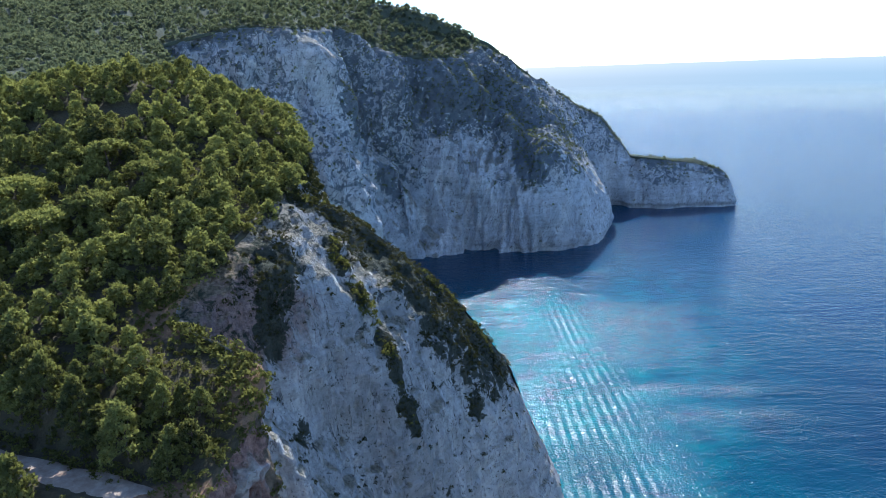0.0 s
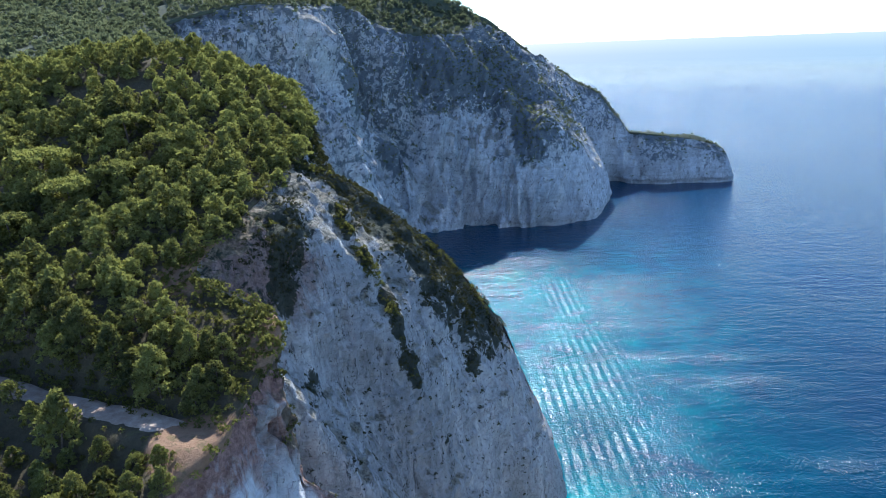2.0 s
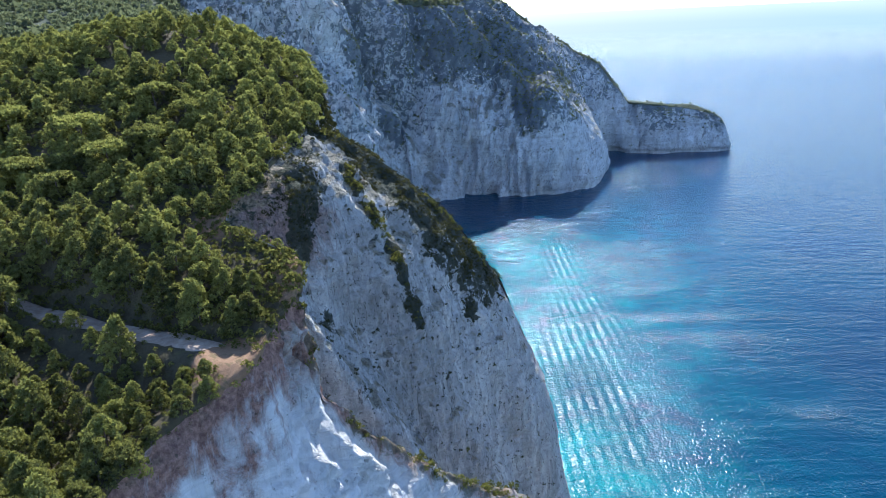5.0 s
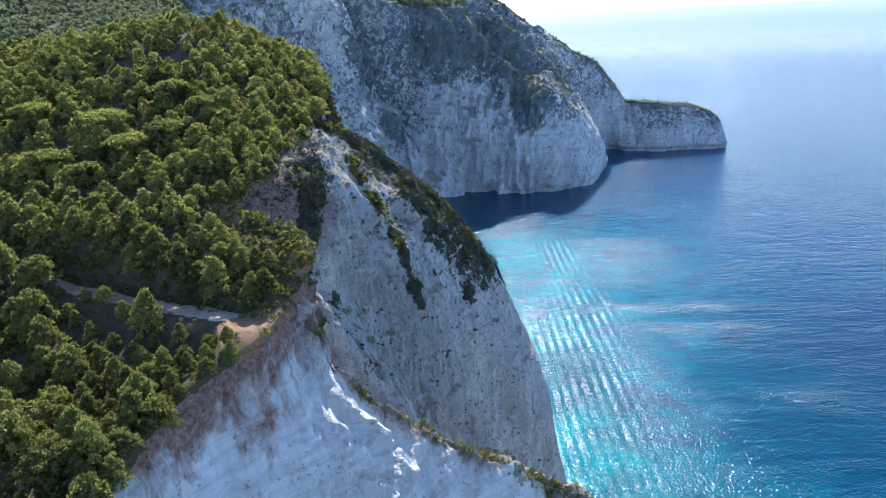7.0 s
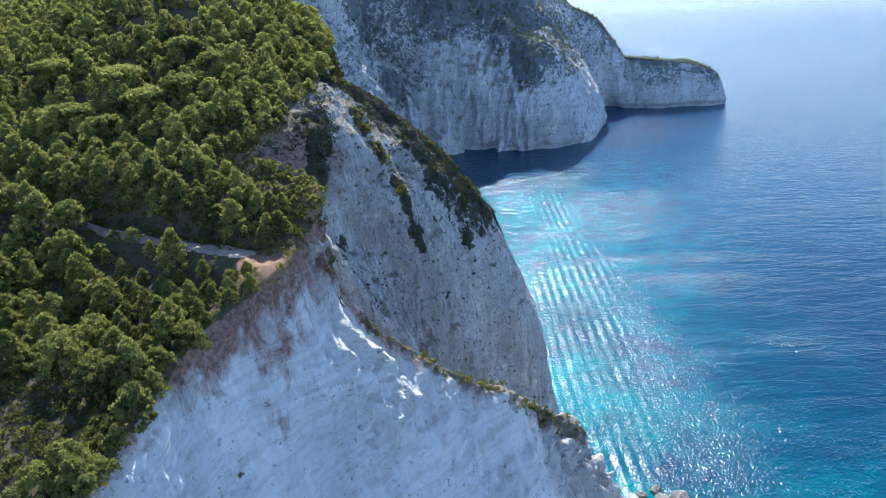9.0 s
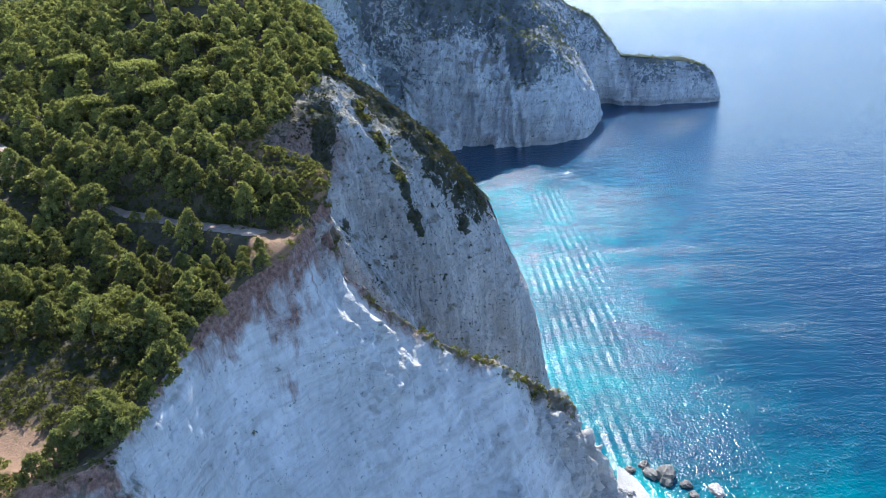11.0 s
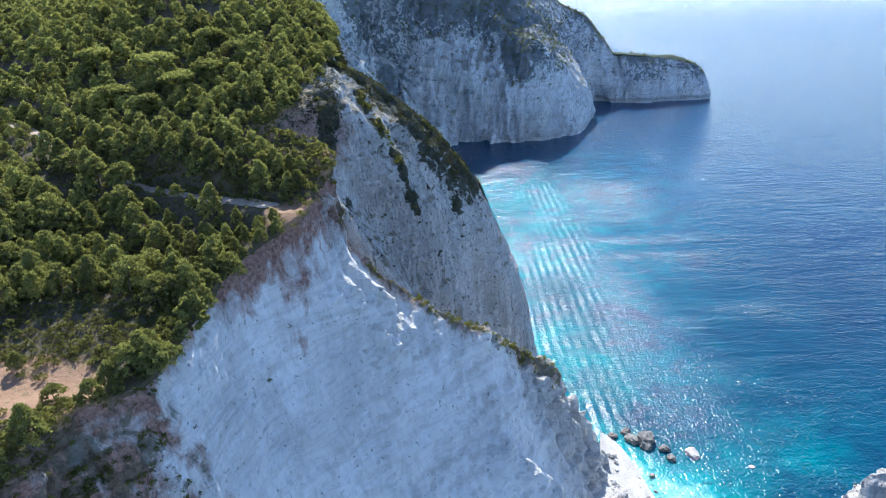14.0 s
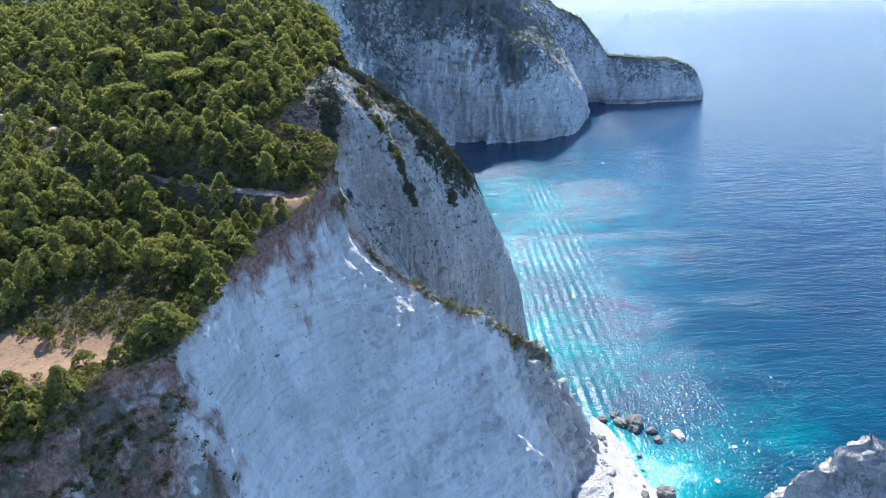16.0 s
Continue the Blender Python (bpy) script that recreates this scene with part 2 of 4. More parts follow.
def sea_material():
    m = Nodes("sea_water")
    shoal = m.attr("shoal")
    bed = m.noise(0.055, 6, 0.65, None, 0.4)
    wide = m.noise(0.012, 4, 0.6, None, 0.6)
    keep = m.ramp(shoal, (0.03, 0.12), (0.3, 1))
    patchy = m.math("ADD", shoal, m.math("MULTIPLY", m.math("SUBTRACT", bed, 0.5), m.math("MULTIPLY", keep, 0.9)))
    patchy = m.math("ADD", patchy, m.math("MULTIPLY", m.math("SUBTRACT", wide, 0.5), 0.35))
    col = m.ramp(patchy, (0.0, (0.001, 0.026, 0.064)), (0.2, (0.001, 0.05, 0.092)), (0.5, (0.0, 0.115, 0.15)), (0.78, (0.004, 0.235, 0.26)), (1.0, (0.16, 0.45, 0.42)))
    weed = m.noise(0.22, 5, 0.7, None, 0.5)
    col = m.mix(m.math("MULTIPLY", m.ramp(weed, (0.57, 0), (0.65, 1)), m.math("MULTIPLY", keep, 0.6)), col, (0.004, 0.06, 0.075))
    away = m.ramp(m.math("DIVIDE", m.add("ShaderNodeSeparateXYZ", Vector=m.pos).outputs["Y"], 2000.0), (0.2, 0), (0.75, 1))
    # the blue of distance and reflected sky put into the far water's colour
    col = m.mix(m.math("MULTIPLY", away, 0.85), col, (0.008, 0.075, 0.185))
    foam = m.ramp(m.math("ADD", m.attr("surf"), m.math("MULTIPLY", m.math("SUBTRACT", m.noise(0.5, 6, 0.7), 0.5), 1.2)), (0.62, 0), (0.8, 1))
    col = m.mix(foam, col, (0.75, 0.8, 0.8))
    # ruffled and calm patches, a train of waves thrown back by the cliff
    streaky = m.ramp(m.noise(1.0, 5, 0.62, m.stretch(0.012, 0.03, 0.01), 0.9), (0.4, 0), (0.62, 1))
    gust = m.math("MULTIPLY", m.attr("gust"), m.ramp(m.noise(1.0, 5, 0.65, m.stretch(0.03, 0.05, 0.03), 0.9), (0.36, 0.25), (0.56, 1.0)))
    ruffle = m.math("ADD", m.math("ADD", 0.26, m.math("MULTIPLY", streaky, 0.28)), gust)
    ruffle = m.math("ADD", m.math("MULTIPLY", ruffle, m.math("SUBTRACT", 1.0, away)), m.math("MULTIPLY", away, 1.3))
    swell = m.noise(1.0, 3, 0.5, m.stretch(0.05, 0.16, 0.1), 0.5)
    chop = m.noise(1.0, 1, 0.5, m.stretch(0.3, 0.34, 0.5), 0.4)
    rip = m.noise(1.0, 1, 0.5, m.stretch(1.0, 0.8, 1.0), 0.3)
    h = m.math("ADD", m.math("MULTIPLY", chop, 0.7), m.math("MULTIPLY", rip, 0.75))
    h = m.math("ADD", m.math("MULTIPLY", h, ruffle), m.math("MULTIPLY", swell, 0.55))
    train = m.t.nodes.new("ShaderNodeTexWave")
    train.bands_direction = "X"
    for key, value in (("Scale", 0.062), ("Distortion", 4.0), ("Detail", 2.0), ("Detail Scale", 0.16), ("Detail Roughness", 0.55)):
        train.inputs[key].default_value = value
    m.t.links.new(m.stretch(1, 0.5, 1), train.inputs["Vector"])
    h = m.math("ADD", h, m.math("MULTIPLY", train.outputs["Fac"], m.math("MULTIPLY", m.attr("train"), 0.4)))
    rough = m.math("ADD", m.math("ADD", m.math("ADD", 0.13, m.math("MULTIPLY", m.attr("train"), 0.07)), m.math("MULTIPLY", gust, 0.16)), m.math("MULTIPLY", foam, 0.4))
    m.principled(Base_Color=col, Roughness=rough, IOR=1.33, Specular_IOR_Level=m.math("SUBTRACT", 0.38, m.math("MULTIPLY", away, 0.27)), Normal=m.bump(h, 1.0, 1.0))
    return m.mat


WHITE_ROCK = rock_material("white_limestone", (0.8, 0.795, 0.795), (0.62, 0.62, 0.625), 0.2, 0.95, 0.6, 1.0, 1.0, 0.06, 0.14, 0.0, 0.3, 0.09, mottle=0.4)
GREY_ROCK = rock_material("weathered_limestone", (0.62, 0.615, 0.61), (0.44, 0.435, 0.43), 0.55, 0.75, 0.94, 1.1, 0.7, 0.6, 0.85, lined=0.07, leaf=(0.032, 0.038, 0.027), sprig=0.22)
# rock and its scrub are paled and blued for the haze of distance
HAZED_ROCK = rock_material("hazed_headland_limestone", (0.8, 0.81, 0.83), (0.6, 0.62, 0.66), 0.5, 0.12, 0.95, 2.0, 1.6, 0.4, 0.75, -20.0, 0.6, 0.12, (0.115, 0.133, 0.152), sprig=0.3)
PALE_ROCK = rock_material("pale_shore_rock", (0.74, 0.7, 0.65), (0.55, 0.51, 0.47), 0.35, 0.0, 0.0, 1.0, 0.6, 0.45, 0.7, 0.0, 0.0, 0.3)
SOIL = ground_material("soil_and_scrub", (0.05, 0.043, 0.028), (0.15, 0.125, 0.078))
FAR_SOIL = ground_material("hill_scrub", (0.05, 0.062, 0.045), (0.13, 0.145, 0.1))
TRACK = plain_material("dusty_track", (0.31, 0.22, 0.165), (0.52, 0.42, 0.33), 0.8)
SAND = plain_material("white_pebbles", (0.34, 0.315, 0.28), (0.56, 0.535, 0.49), 1.6, 0.9, 0.5)
BOULDER = plain_material("wet_boulder", (0.1, 0.095, 0.085), (0.3, 0.28, 0.25), 0.7, 0.7, 0.3)
BARK = plain_material("pine_bark", (0.08, 0.06, 0.045), (0.2, 0.16, 0.13), 5.0, 0.9, 0.05)
# the dark tone is blued like needles in skylit shade
PINE = leaf_material("pine_needles", (0.03, 0.04, 0.038), (0.335, 0.332, 0.108))
MAQUIS = leaf_material("maquis_leaves", (0.05, 0.058, 0.026), (0.26, 0.25, 0.085))
# darker copy of the maquis leaves; shade is put into its colour
SHADED_SHRUB = leaf_material("shaded_shrub_leaves", (0.026, 0.031, 0.02), (0.105, 0.102, 0.05))
# distant haze put into the leaf colours: paler and bluer
HAZED_HILL = leaf_material("hazed_hill_leaves", (0.07, 0.088, 0.08), (0.25, 0.272, 0.165))
SEA = sea_material()


# ---- the coast: profiles from rim to foot, side by side ----
def station(*pts):
    return pts


# the white cliff, from its near end round to the ridge
WA = station((-100, -34, 103), (-97, -41, 86), (-92, -52, 60), (-84, -62, 36), (-74, -70, 14), (-62, -78, -5))
WA2 = station((-71.5, -6, 108), (-69, -12, 92), (-64, -24, 66), (-56, -35, 40), (-45, -45, 16), (-33, -54, -5))
WB = station((-62.5, 11, 110.5), (-61, 6, 97), (-56, -4, 72), (-49, -13, 44), (-39, -22, 18), (-28, -31, -5))
WC = station((-54, 18, 110), (-52, 14, 97), (-47, 5, 72), (-40, -4, 45), (-30, -14, 18), (-19, -22, -5))
WD = station((-50, 33, 114), (-48, 30, 100), (-45, 24, 80), (-37, 14, 50), (-25, 4, 20), (-14, -4, -5))
WE = station((-47, 56, 117), (-45, 53, 103), (-42, 49, 84), (-34, 44, 56), (-20, 38, 24), (-8, 34, -5))
WF = station((-33.8, 72.5, 122.5), (-30.5, 70, 105), (-21.5, 70, 80), (-8, 69, 54), (12, 71, 28), (38, 78, -5))
WG = station((-31, 84, 126), (-26, 83, 112), (-13, 88, 86), (5, 91, 64), (26, 99, 40), (54, 106, -5))
WH = station((-28, 92, 131), (-23, 88, 106), (-7, 97, 84), (13, 104, 68), (36, 121, 42), (60, 121, -5))
WI = station((-31, 98, 133), (-27, 95, 92), (-12, 101, 64), (10, 110, 44), (34, 126, 22), (56, 130, -5))
WJ = station((-36, 104, 134), (-31, 106, 86), (-12, 118, 50), (10, 132, 26), (32, 150, 8), (50, 162, -5))
WHITE = [WA, WA2, WB, WC, WD, WE, WF, WG, WH, WI, WJ]

# the grey spur, from the gully head along its face to the toe
G0 = station((-40, 95, 131), (-38, 96, 118), (-34, 98, 104), (-28, 102, 86), (-12, 108, 56), (2, 114, 16))
GA = station((-33, 97, 134), (-29, 98, 122), (-25, 101, 108), (-18, 106, 90), (-2, 112, 60), (12, 120, 20))
GB = station((-46, 107, 137), (-39, 108, 129), (-32, 111, 116), (-23, 114, 97), (-6, 118, 62), (10, 124, 20))
GC = station((-42, 122, 143), (-35, 119, 136), (-30, 119, 120), (-25, 123, 103), (-8, 123, 66), (12, 128, 18))
GD = station((-36, 148, 149), (-30, 132, 138), (-23, 128, 120), (-18, 127, 100), (-4, 127, 68), (16, 132, 15))
GE = station((-26, 160, 143), (-18, 146, 129), (-12, 134, 112), (-9, 129, 92), (2, 130, 68), (20, 138, 12))
GF = station((-13, 160, 133), (-7, 148, 120), (-4, 139, 100), (-2, 133, 82), (9, 137, 55), (26, 145, 5))
GG = station((-2, 162, 122.5), (4, 153, 107), (6, 149, 90), (9, 147, 72), (17, 150, 40), (32, 157, -5))
GH = station((8, 164, 108), (13, 159, 92), (18, 156, 74), (23.5, 157, 56), (29, 161, 28), (38, 168, -5))
GI = station((13, 168, 101), (19, 169, 84), (26, 170, 66), (31, 172, 48), (35, 176, 24), (42, 184, -5))
GJ = station((12.5, 169, 101), (16, 180, 82), (22, 186, 64), (28, 189, 46), (33, 195, 22), (40, 206, -5))
GK = station((-2, 163, 122), (2, 186, 96), (6, 206, 72), (12, 214, 48), (18, 222, 22), (26, 232, -5))
GL = station((-26, 161, 143), (-14, 190, 108), (-8, 212, 80), (-2, 224, 52), (6, 236, 22), (14, 248, -5))
GM = station((-36, 149, 149), (-26, 192, 118), (-18, 212, 90), (-10, 228, 58), (-2, 244, 24), (8, 256, -5))
GN = station((-38, 182, 156), (-32, 202, 128), (-24, 220, 96), (-16, 236, 62), (-8, 250, 26), (2, 264, -5))
GREY = [G0, GA, GB, GC, GD, GE, GF, GG, GH, GI, GJ, GK]
BACK = [GI, GJ, GK, GL, GM, GN]

# the bay behind it, with a buttress at its head
BA = station((-38, 182, 156), (-32, 202, 128), (-24, 220, 96), (-16, 236, 62), (-8, 250, 26), (2, 264, -5))
BB = station((-50, 208, 163), (-46, 226, 136), (-40, 244, 105), (-34, 260, 65), (-28, 272, 28), (-20, 284, -5))
BC = station((-62, 240, 151), (-58, 258, 128), (-54, 274, 102), (-50, 288, 64), (-46, 300, 28), (-40, 312, -5))
BD = station((-95, 310, 149), (-88, 326, 130), (-84, 338, 104), (-80, 350, 66), (-76, 360, 28), (-70, 370, -5))
BE = station((-150, 424, 170), (-138, 428, 143), (-132, 431, 107), (-128, 434, 68), (-122, 436, 30), (-114, 438, -5))
BF = station((-190, 488, 188), (-180, 484, 150), (-174, 480, 112), (-166, 474, 72), (-156, 470, 32), (-144, 464, -5))
BG = station((-200, 522, 197), (-188, 514, 158), (-176, 508, 118), (-162, 504, 76), (-146, 500, 34), (-128, 496, -5))
BH = station((-150, 540, 208), (-138, 530, 168), (-126, 524, 126), (-112, 520, 82), (-98, 516, 38), (-82, 512, -5))
BI = station((-111, 545, 206), (-101, 542, 166), (-92, 541, 128), (-80, 540, 86), (-66, 538, 40), (-50, 536, -5))

# the headland: a front face, a small bay behind it, and the stack at its end
HA = station((-104, 602, 209), (-98, 592, 168), (-92, 586, 126), (-84, 582, 82), (-72, 578, 38), (-58, 572, -5))
HB = station((-92, 655, 211), (-86, 650, 172), (-79, 645, 128), (-68, 640, 84), (-56, 632, 38), (-44, 622, -5))
HC = station((-45, 690, 187), (-43, 678, 150), (-44, 668, 118), (-42, 656, 84), (-30, 644, 40), (-18, 630, -5))
HD = station((9, 708, 183), (12, 694, 145), (18, 682, 108), (22, 668, 75), (23, 657, 38), (24, 650, -5))
HE = station((44, 768, 193), (50, 722, 150), (52, 690, 118), (60, 660, 80), (58, 648, 38), (54, 641, -5))
HF = station((92, 800, 160), (98, 735, 122), (95, 685, 104), (91, 648, 88), (88, 639, 40), (83, 634, -5))
HG = station((116, 820, 148), (112, 745, 118), (110, 690, 97), (117, 668, 70), (121, 652, 34), (122, 643, -5))
HH = station((134, 840, 138), (130, 770, 104), (128, 715, 84), (138, 690, 58), (150, 677, 28), (157, 671, -5))
HI = station((148, 856, 130), (147, 800, 92), (151, 760, 66), (160, 736, 44), (169, 730, 20), (174, 732, -5))
HJ = station((163, 867, 121), (165, 848, 97), (166, 828, 72), (172, 812, 48), (180, 806, 22), (186, 806, -5))
HK = station((189, 858, 107), (190, 847, 86), (192, 840, 62), (196, 836, 40), (200, 836, 18), (204, 836, -5))
HL = station((206, 852, 84), (208, 844, 66), (211, 836, 50), (215, 828, 34), (219, 822, 16), (222, 818, -5))
HM = station((223, 847, 62), (226, 838, 50), (228, 832, 40), (231, 824, 27), (234, 817, 12), (237, 814, -5))
HN = station((232, 828, 61), (235, 823, 50), (239, 819, 38), (243, 815, 26), (247, 812, 12), (250, 811, -5))
HO = station((262, 826, 57), (265, 820, 46), (267, 815, 35), (269, 811, 23), (270, 809, 10), (271, 808, -5))
HP = station((297, 828, 51), (300, 820, 42), (302, 815, 31), (304, 812, 20), (305, 810, 9), (306, 808, -5))
HQ = station((328, 828, 43), (331, 822, 35), (333, 818, 26), (336, 815, 17), (338, 813, 8), (340, 812, -5))
HR = station((334, 836, 37), (337, 832, 30), (340, 829, 22), (343, 826, 14), (345, 824, 7), (347, 822, -5))
HS = station((330, 846, 34), (334, 848, 27), (337, 850, 20), (340, 851, 13), (342, 852, 6), (344, 852, -5))
BAY = [BA, BB, BC, BD, BE, BF, BG, BH, BI]
HEAD = [HA, HB, HC, HD, HE, HF, HG, HH, HI, HJ, HK, HL, HM, HN, HO, HP, HQ, HR, HS]


def cliff(name, stations, size_u, size_v, material, coarse, fine, seed, upright, label, scrub=None, shatter=0.0, wash=None, rugged=None, shear=0.0, rise=None, grain=1.0):
    S = loft(stations, size_u, size_v)
    nu, nv = S.shape[:2]
    N = normals(S)
    flat = S.reshape(-1, 3)
    along = np.concatenate([np.zeros((nu, 1)), np.cumsum(np.linalg.norm(np.diff(S, axis=1), axis=-1), axis=1)], 1).ravel()
    edge = smoothstep(0, 6, along)
    p = flat + seed * 31.7
    d = coarse * fbm(p * np.array((1, 1, upright)) / 34.0, 3)
    d += coarse * 1.1 * fbm(p * np.array((1, 1, 0.35)) / 80.0, 2)
    d += coarse * 0.5 * fbm(p * np.array((1, 1, upright * 0.6)) / 13.0, 3, True)
    d += fine * fbm(p * np.array((1, 1, 0.32 / grain)) / (5.0 * grain), 3, True)
    d += fine * 0.6 / grain**2 * fbm(p * np.array((0.2, 0.2, 1)) / (3.5 * grain), 2)
    rug = np.zeros(len(flat)) if rugged is None else rugged(flat, along)
    d += rug * (3.2 * fbm(p * np.array((1, 1, 0.45)) / 6.5, 4, True) + 2.0 * fbm(p / 2.2, 2))
    if rugged is not None:
        d -= rug * 2.6 * smoothstep(0.62, 0.9, 1 - np.abs(perlin(p * np.array((1, 1, 0.22)) / 5.5)) * 3.0)
    if shear:
        q = np.stack([p[:, 0] + shear * p[:, 2], p[:, 1], p[:, 2] * 0.18], 1)
        d += coarse * 0.9 * fbm(q / 62.0, 3, True) + coarse * 0.35 * fbm(q / 24.0, 2, True)
    d *= 1 - 0.65 * smoothstep(60, 120, flat[:, 0]) * smoothstep(400, 600, flat[:, 1])
    d *= 1 - 0.8 * smoothstep(330, 250, flat[:, 1]) * smoothstep(150, 190, flat[:, 1])
    if rise is not None:
        d = d + rise(flat)
    V = flat + N.reshape(-1, 3) * (d * edge)[:, None]
    if shatter:
        q = p / 7.0
        V = V + shatter * np.stack([fbm(q, 4), fbm(q + 40, 4), fbm(q + 80, 4, True) - 0.2], 1) * smoothstep(-4, 3, flat[:, 2])[:, None]
    mask = np.zeros(len(V)) if scrub is None else scrub(V, along)
    me = mesh_from(name, V, grid_faces(nu, nv)[:, ::-1], material, True, {"scrub": mask, "rugged": rug, "wash": np.zeros(len(V)) if wash is None else wash(V, along)})
    ob = tagged(new(name, me), label, "cliff", kind="structure")
    return ob, V.reshape(nu, nv, 3), N, mask.reshape(nu, nv)


def blob(V, x, y, z, rx, ry, rz):
    return np.exp(-(((V[:, 0] - x) / rx) ** 2 + ((V[:, 1] - y) / ry) ** 2 + ((V[:, 2] - z) / rz) ** 2))


def near_line(V, points, radius):
    """One on a line through the points, falling off to nothing within about twice the radius."""
    P = spline(np.array(points, float), np.linspace(0, len(points) - 1, 12 * len(points)))
    best = np.full(len(V), 1e9)
    for q in P:
        best = np.minimum(best, ((V - q) ** 2).sum(1))
    return np.exp(-best / radius**2)


WHITE_RIDGE = ((-28, 91, 125), (-25, 89, 114), (-18, 91, 99), (-7, 97, 84), (13, 104, 68), (26, 112, 54), (36, 121, 42))
SPUR_LEDGE = ((-26, 147, 139.5), (-22, 140.5, 134.5), (-19, 137, 129.5), (-14, 133.5, 120), (-10, 130, 112), (-8, 130, 103))
SPUR_DARK = ((-19, 156, 134), (-13, 153, 129), (-8, 150, 126), (-1, 150, 114), (7, 156, 102))
SPUR_EDGE = ((-35, 152, 148), (-27, 159, 143), (-20, 160, 139), (-8, 160, 128.5), (2.5, 162, 116), (13, 165, 99))
HEAD_RIDGE = ((-105, 552, 185), (-100, 565, 160), (-93, 586, 126), (-78, 620, 92), (-55, 642, 60), (-32, 644, 36))
HEAD_GULLY = ((-94, 640, 200), (-85, 648, 168), (-76, 646, 128), (-62, 648, 96), (-40, 652, 66), (-22, 642, 34))
HEAD_RIB = ((-52, 684, 180), (-40, 672, 140), (-16, 672, 104), (4, 664, 70))
HEAD_STREAK = ((58, 700, 122), (60, 682, 106), (62, 668, 88), (63, 655, 64))
HEAD_BAND = ((-75, 560, 168), (-70, 574, 142), (-62, 600, 106), (-54, 620, 76), (-45, 625, 46))


def left_zone(V):
    return smoothstep(26, 8, V[:, 1] + 16 * fbm(V / 16.0 + 5.0, 4) + 5 * fbm(V * (1, 1, 0.3) / 4.0, 2))


def scrub_white(V, along):
    crest = near_line(V, WHITE_RIDGE, 4.5)
    left = left_zone(V)
    return np.clip(1.0 * crest + 0.75 * left - 0.3 + 0.2 * smoothstep(8, 1, along), -0.3, 1)


def scrub_grey(V, along):
    top = smoothstep(26, 3, along)
    tufted = (0.75 + 1.6 * fbm(V / 5.0, 2)) * near_line(V, SPUR_LEDGE, 2.4) + 0.6 * near_line(V, SPUR_EDGE, 3) + 0.7 * near_line(V, SPUR_DARK, 9)
    pockets = blob(V, -33, 126, 138, 5, 7, 9) + blob(V, -33, 118, 128, 3, 6, 7)
    for x, y, z in ((-28.4, 114.7, 109.3), (-1.8, 131.2, 85.3), (2.5, 134.8, 77), (-8.8, 130, 105), (5, 149, 96), (13.7, 152.7, 83), (19.3, 152.6, 58.8)):
        pockets = pockets + 0.9 * blob(V, x, y, z, 2.4, 5, 3.2)
    return np.clip(0.32 * top + tufted + 0.8 * pockets - 0.4 * smoothstep(96, 80, V[:, 2]) - 0.12, -0.45, 1)


def scrub_head(V, along):
    dark = 0.5 * blob(V, 8, 690, 148, 56, 60, 32) + 0.75 * blob(V, 77, 672, 96, 22, 70, 34) + 0.4 * blob(V, 62, 730, 150, 40, 60, 30) + 0.4 * blob(V, 128, 740, 100, 24, 60, 26) + 0.7 * near_line(V, HEAD_BAND, 11)
    pale = 0.7 * blob(V, 22, 662, 86, 34, 26, 19) + 0.8 * near_line(V, HEAD_RIDGE, 16) + 0.9 * near_line(V, HEAD_STREAK, 4) + 0.5 * smoothstep(70, 52, V[:, 2])
    return np.clip(0.3 + dark + 0.4 * near_line(V, HEAD_GULLY, 14) + 0.3 * smoothstep(16, 0, along) + 0.55 * smoothstep(225, 240, V[:, 0]) * smoothstep(14, 34, V[:, 2]) * (1 - blob(V, 296, 815, 30, 9, 60, 60)) - pale, -0.5, 1)


SUNNY_EDGES = (((-26, 75, 101), (-22.5, 77.5, 93), (-19.5, 78, 86), (-16.5, 79, 80)), ((-21, 81, 100), (-17, 85, 92), (-12, 85, 82.5)), ((14, 84, 41), (18.5, 84.5, 35), (24, 87, 27), (31.5, 90, 16)), ((21.5, 97, 54.5), (25, 96, 49)))


def shelf(V, points, out, above, below):
    """A ledge along a line down the face: sharp above, tapering below."""
    P = spline(np.array(points, float), np.linspace(0, len(points) - 1, 24 * len(points)))
    best, side = np.full(len(V), 1e9), np.zeros(len(V))
    run = P[-1] - P[0]
    u = np.cross(run, (0.75, -0.4, 0.5))
    u = u / np.linalg.norm(u) * (1 if u[2] > 0 else -1)
    for q in P:
        w = V - q
        d2 = (w**2).sum(1)
        near = d2 < best
        best = np.where(near, d2, best)
        side = np.where(near, w @ u, side)
    ends = np.exp(-np.maximum(best - side**2, 0) / 16.0)
    return out * ends * np.where(side > 0, np.exp(-((side / above) ** 2)), np.exp(-((side / below) ** 2)))


def rise_white(V):
    d = 0
    for k, line in enumerate(SUNNY_EDGES):
        d = d + shelf(V, line, 3.7, 2.2, 9.0) * (0.85 + 1.1 * fbm(V / 3.0 + k, 3))
    return d + 2.0 * fbm(V * (1, 1, 0.3) / 22.0 + 3.0, 3)


def rise_head(V):
    return 15 * near_line(V, HEAD_RIDGE, 17) - 15 * near_line(V, HEAD_GULLY, 17) + 9 * near_line(V, HEAD_RIB, 14) + 3 * near_line(V, HEAD_STREAK, 7) - 3.5 * smoothstep(7, 2, V[:, 2] + 2.5 * fbm(V / 30.0, 3))


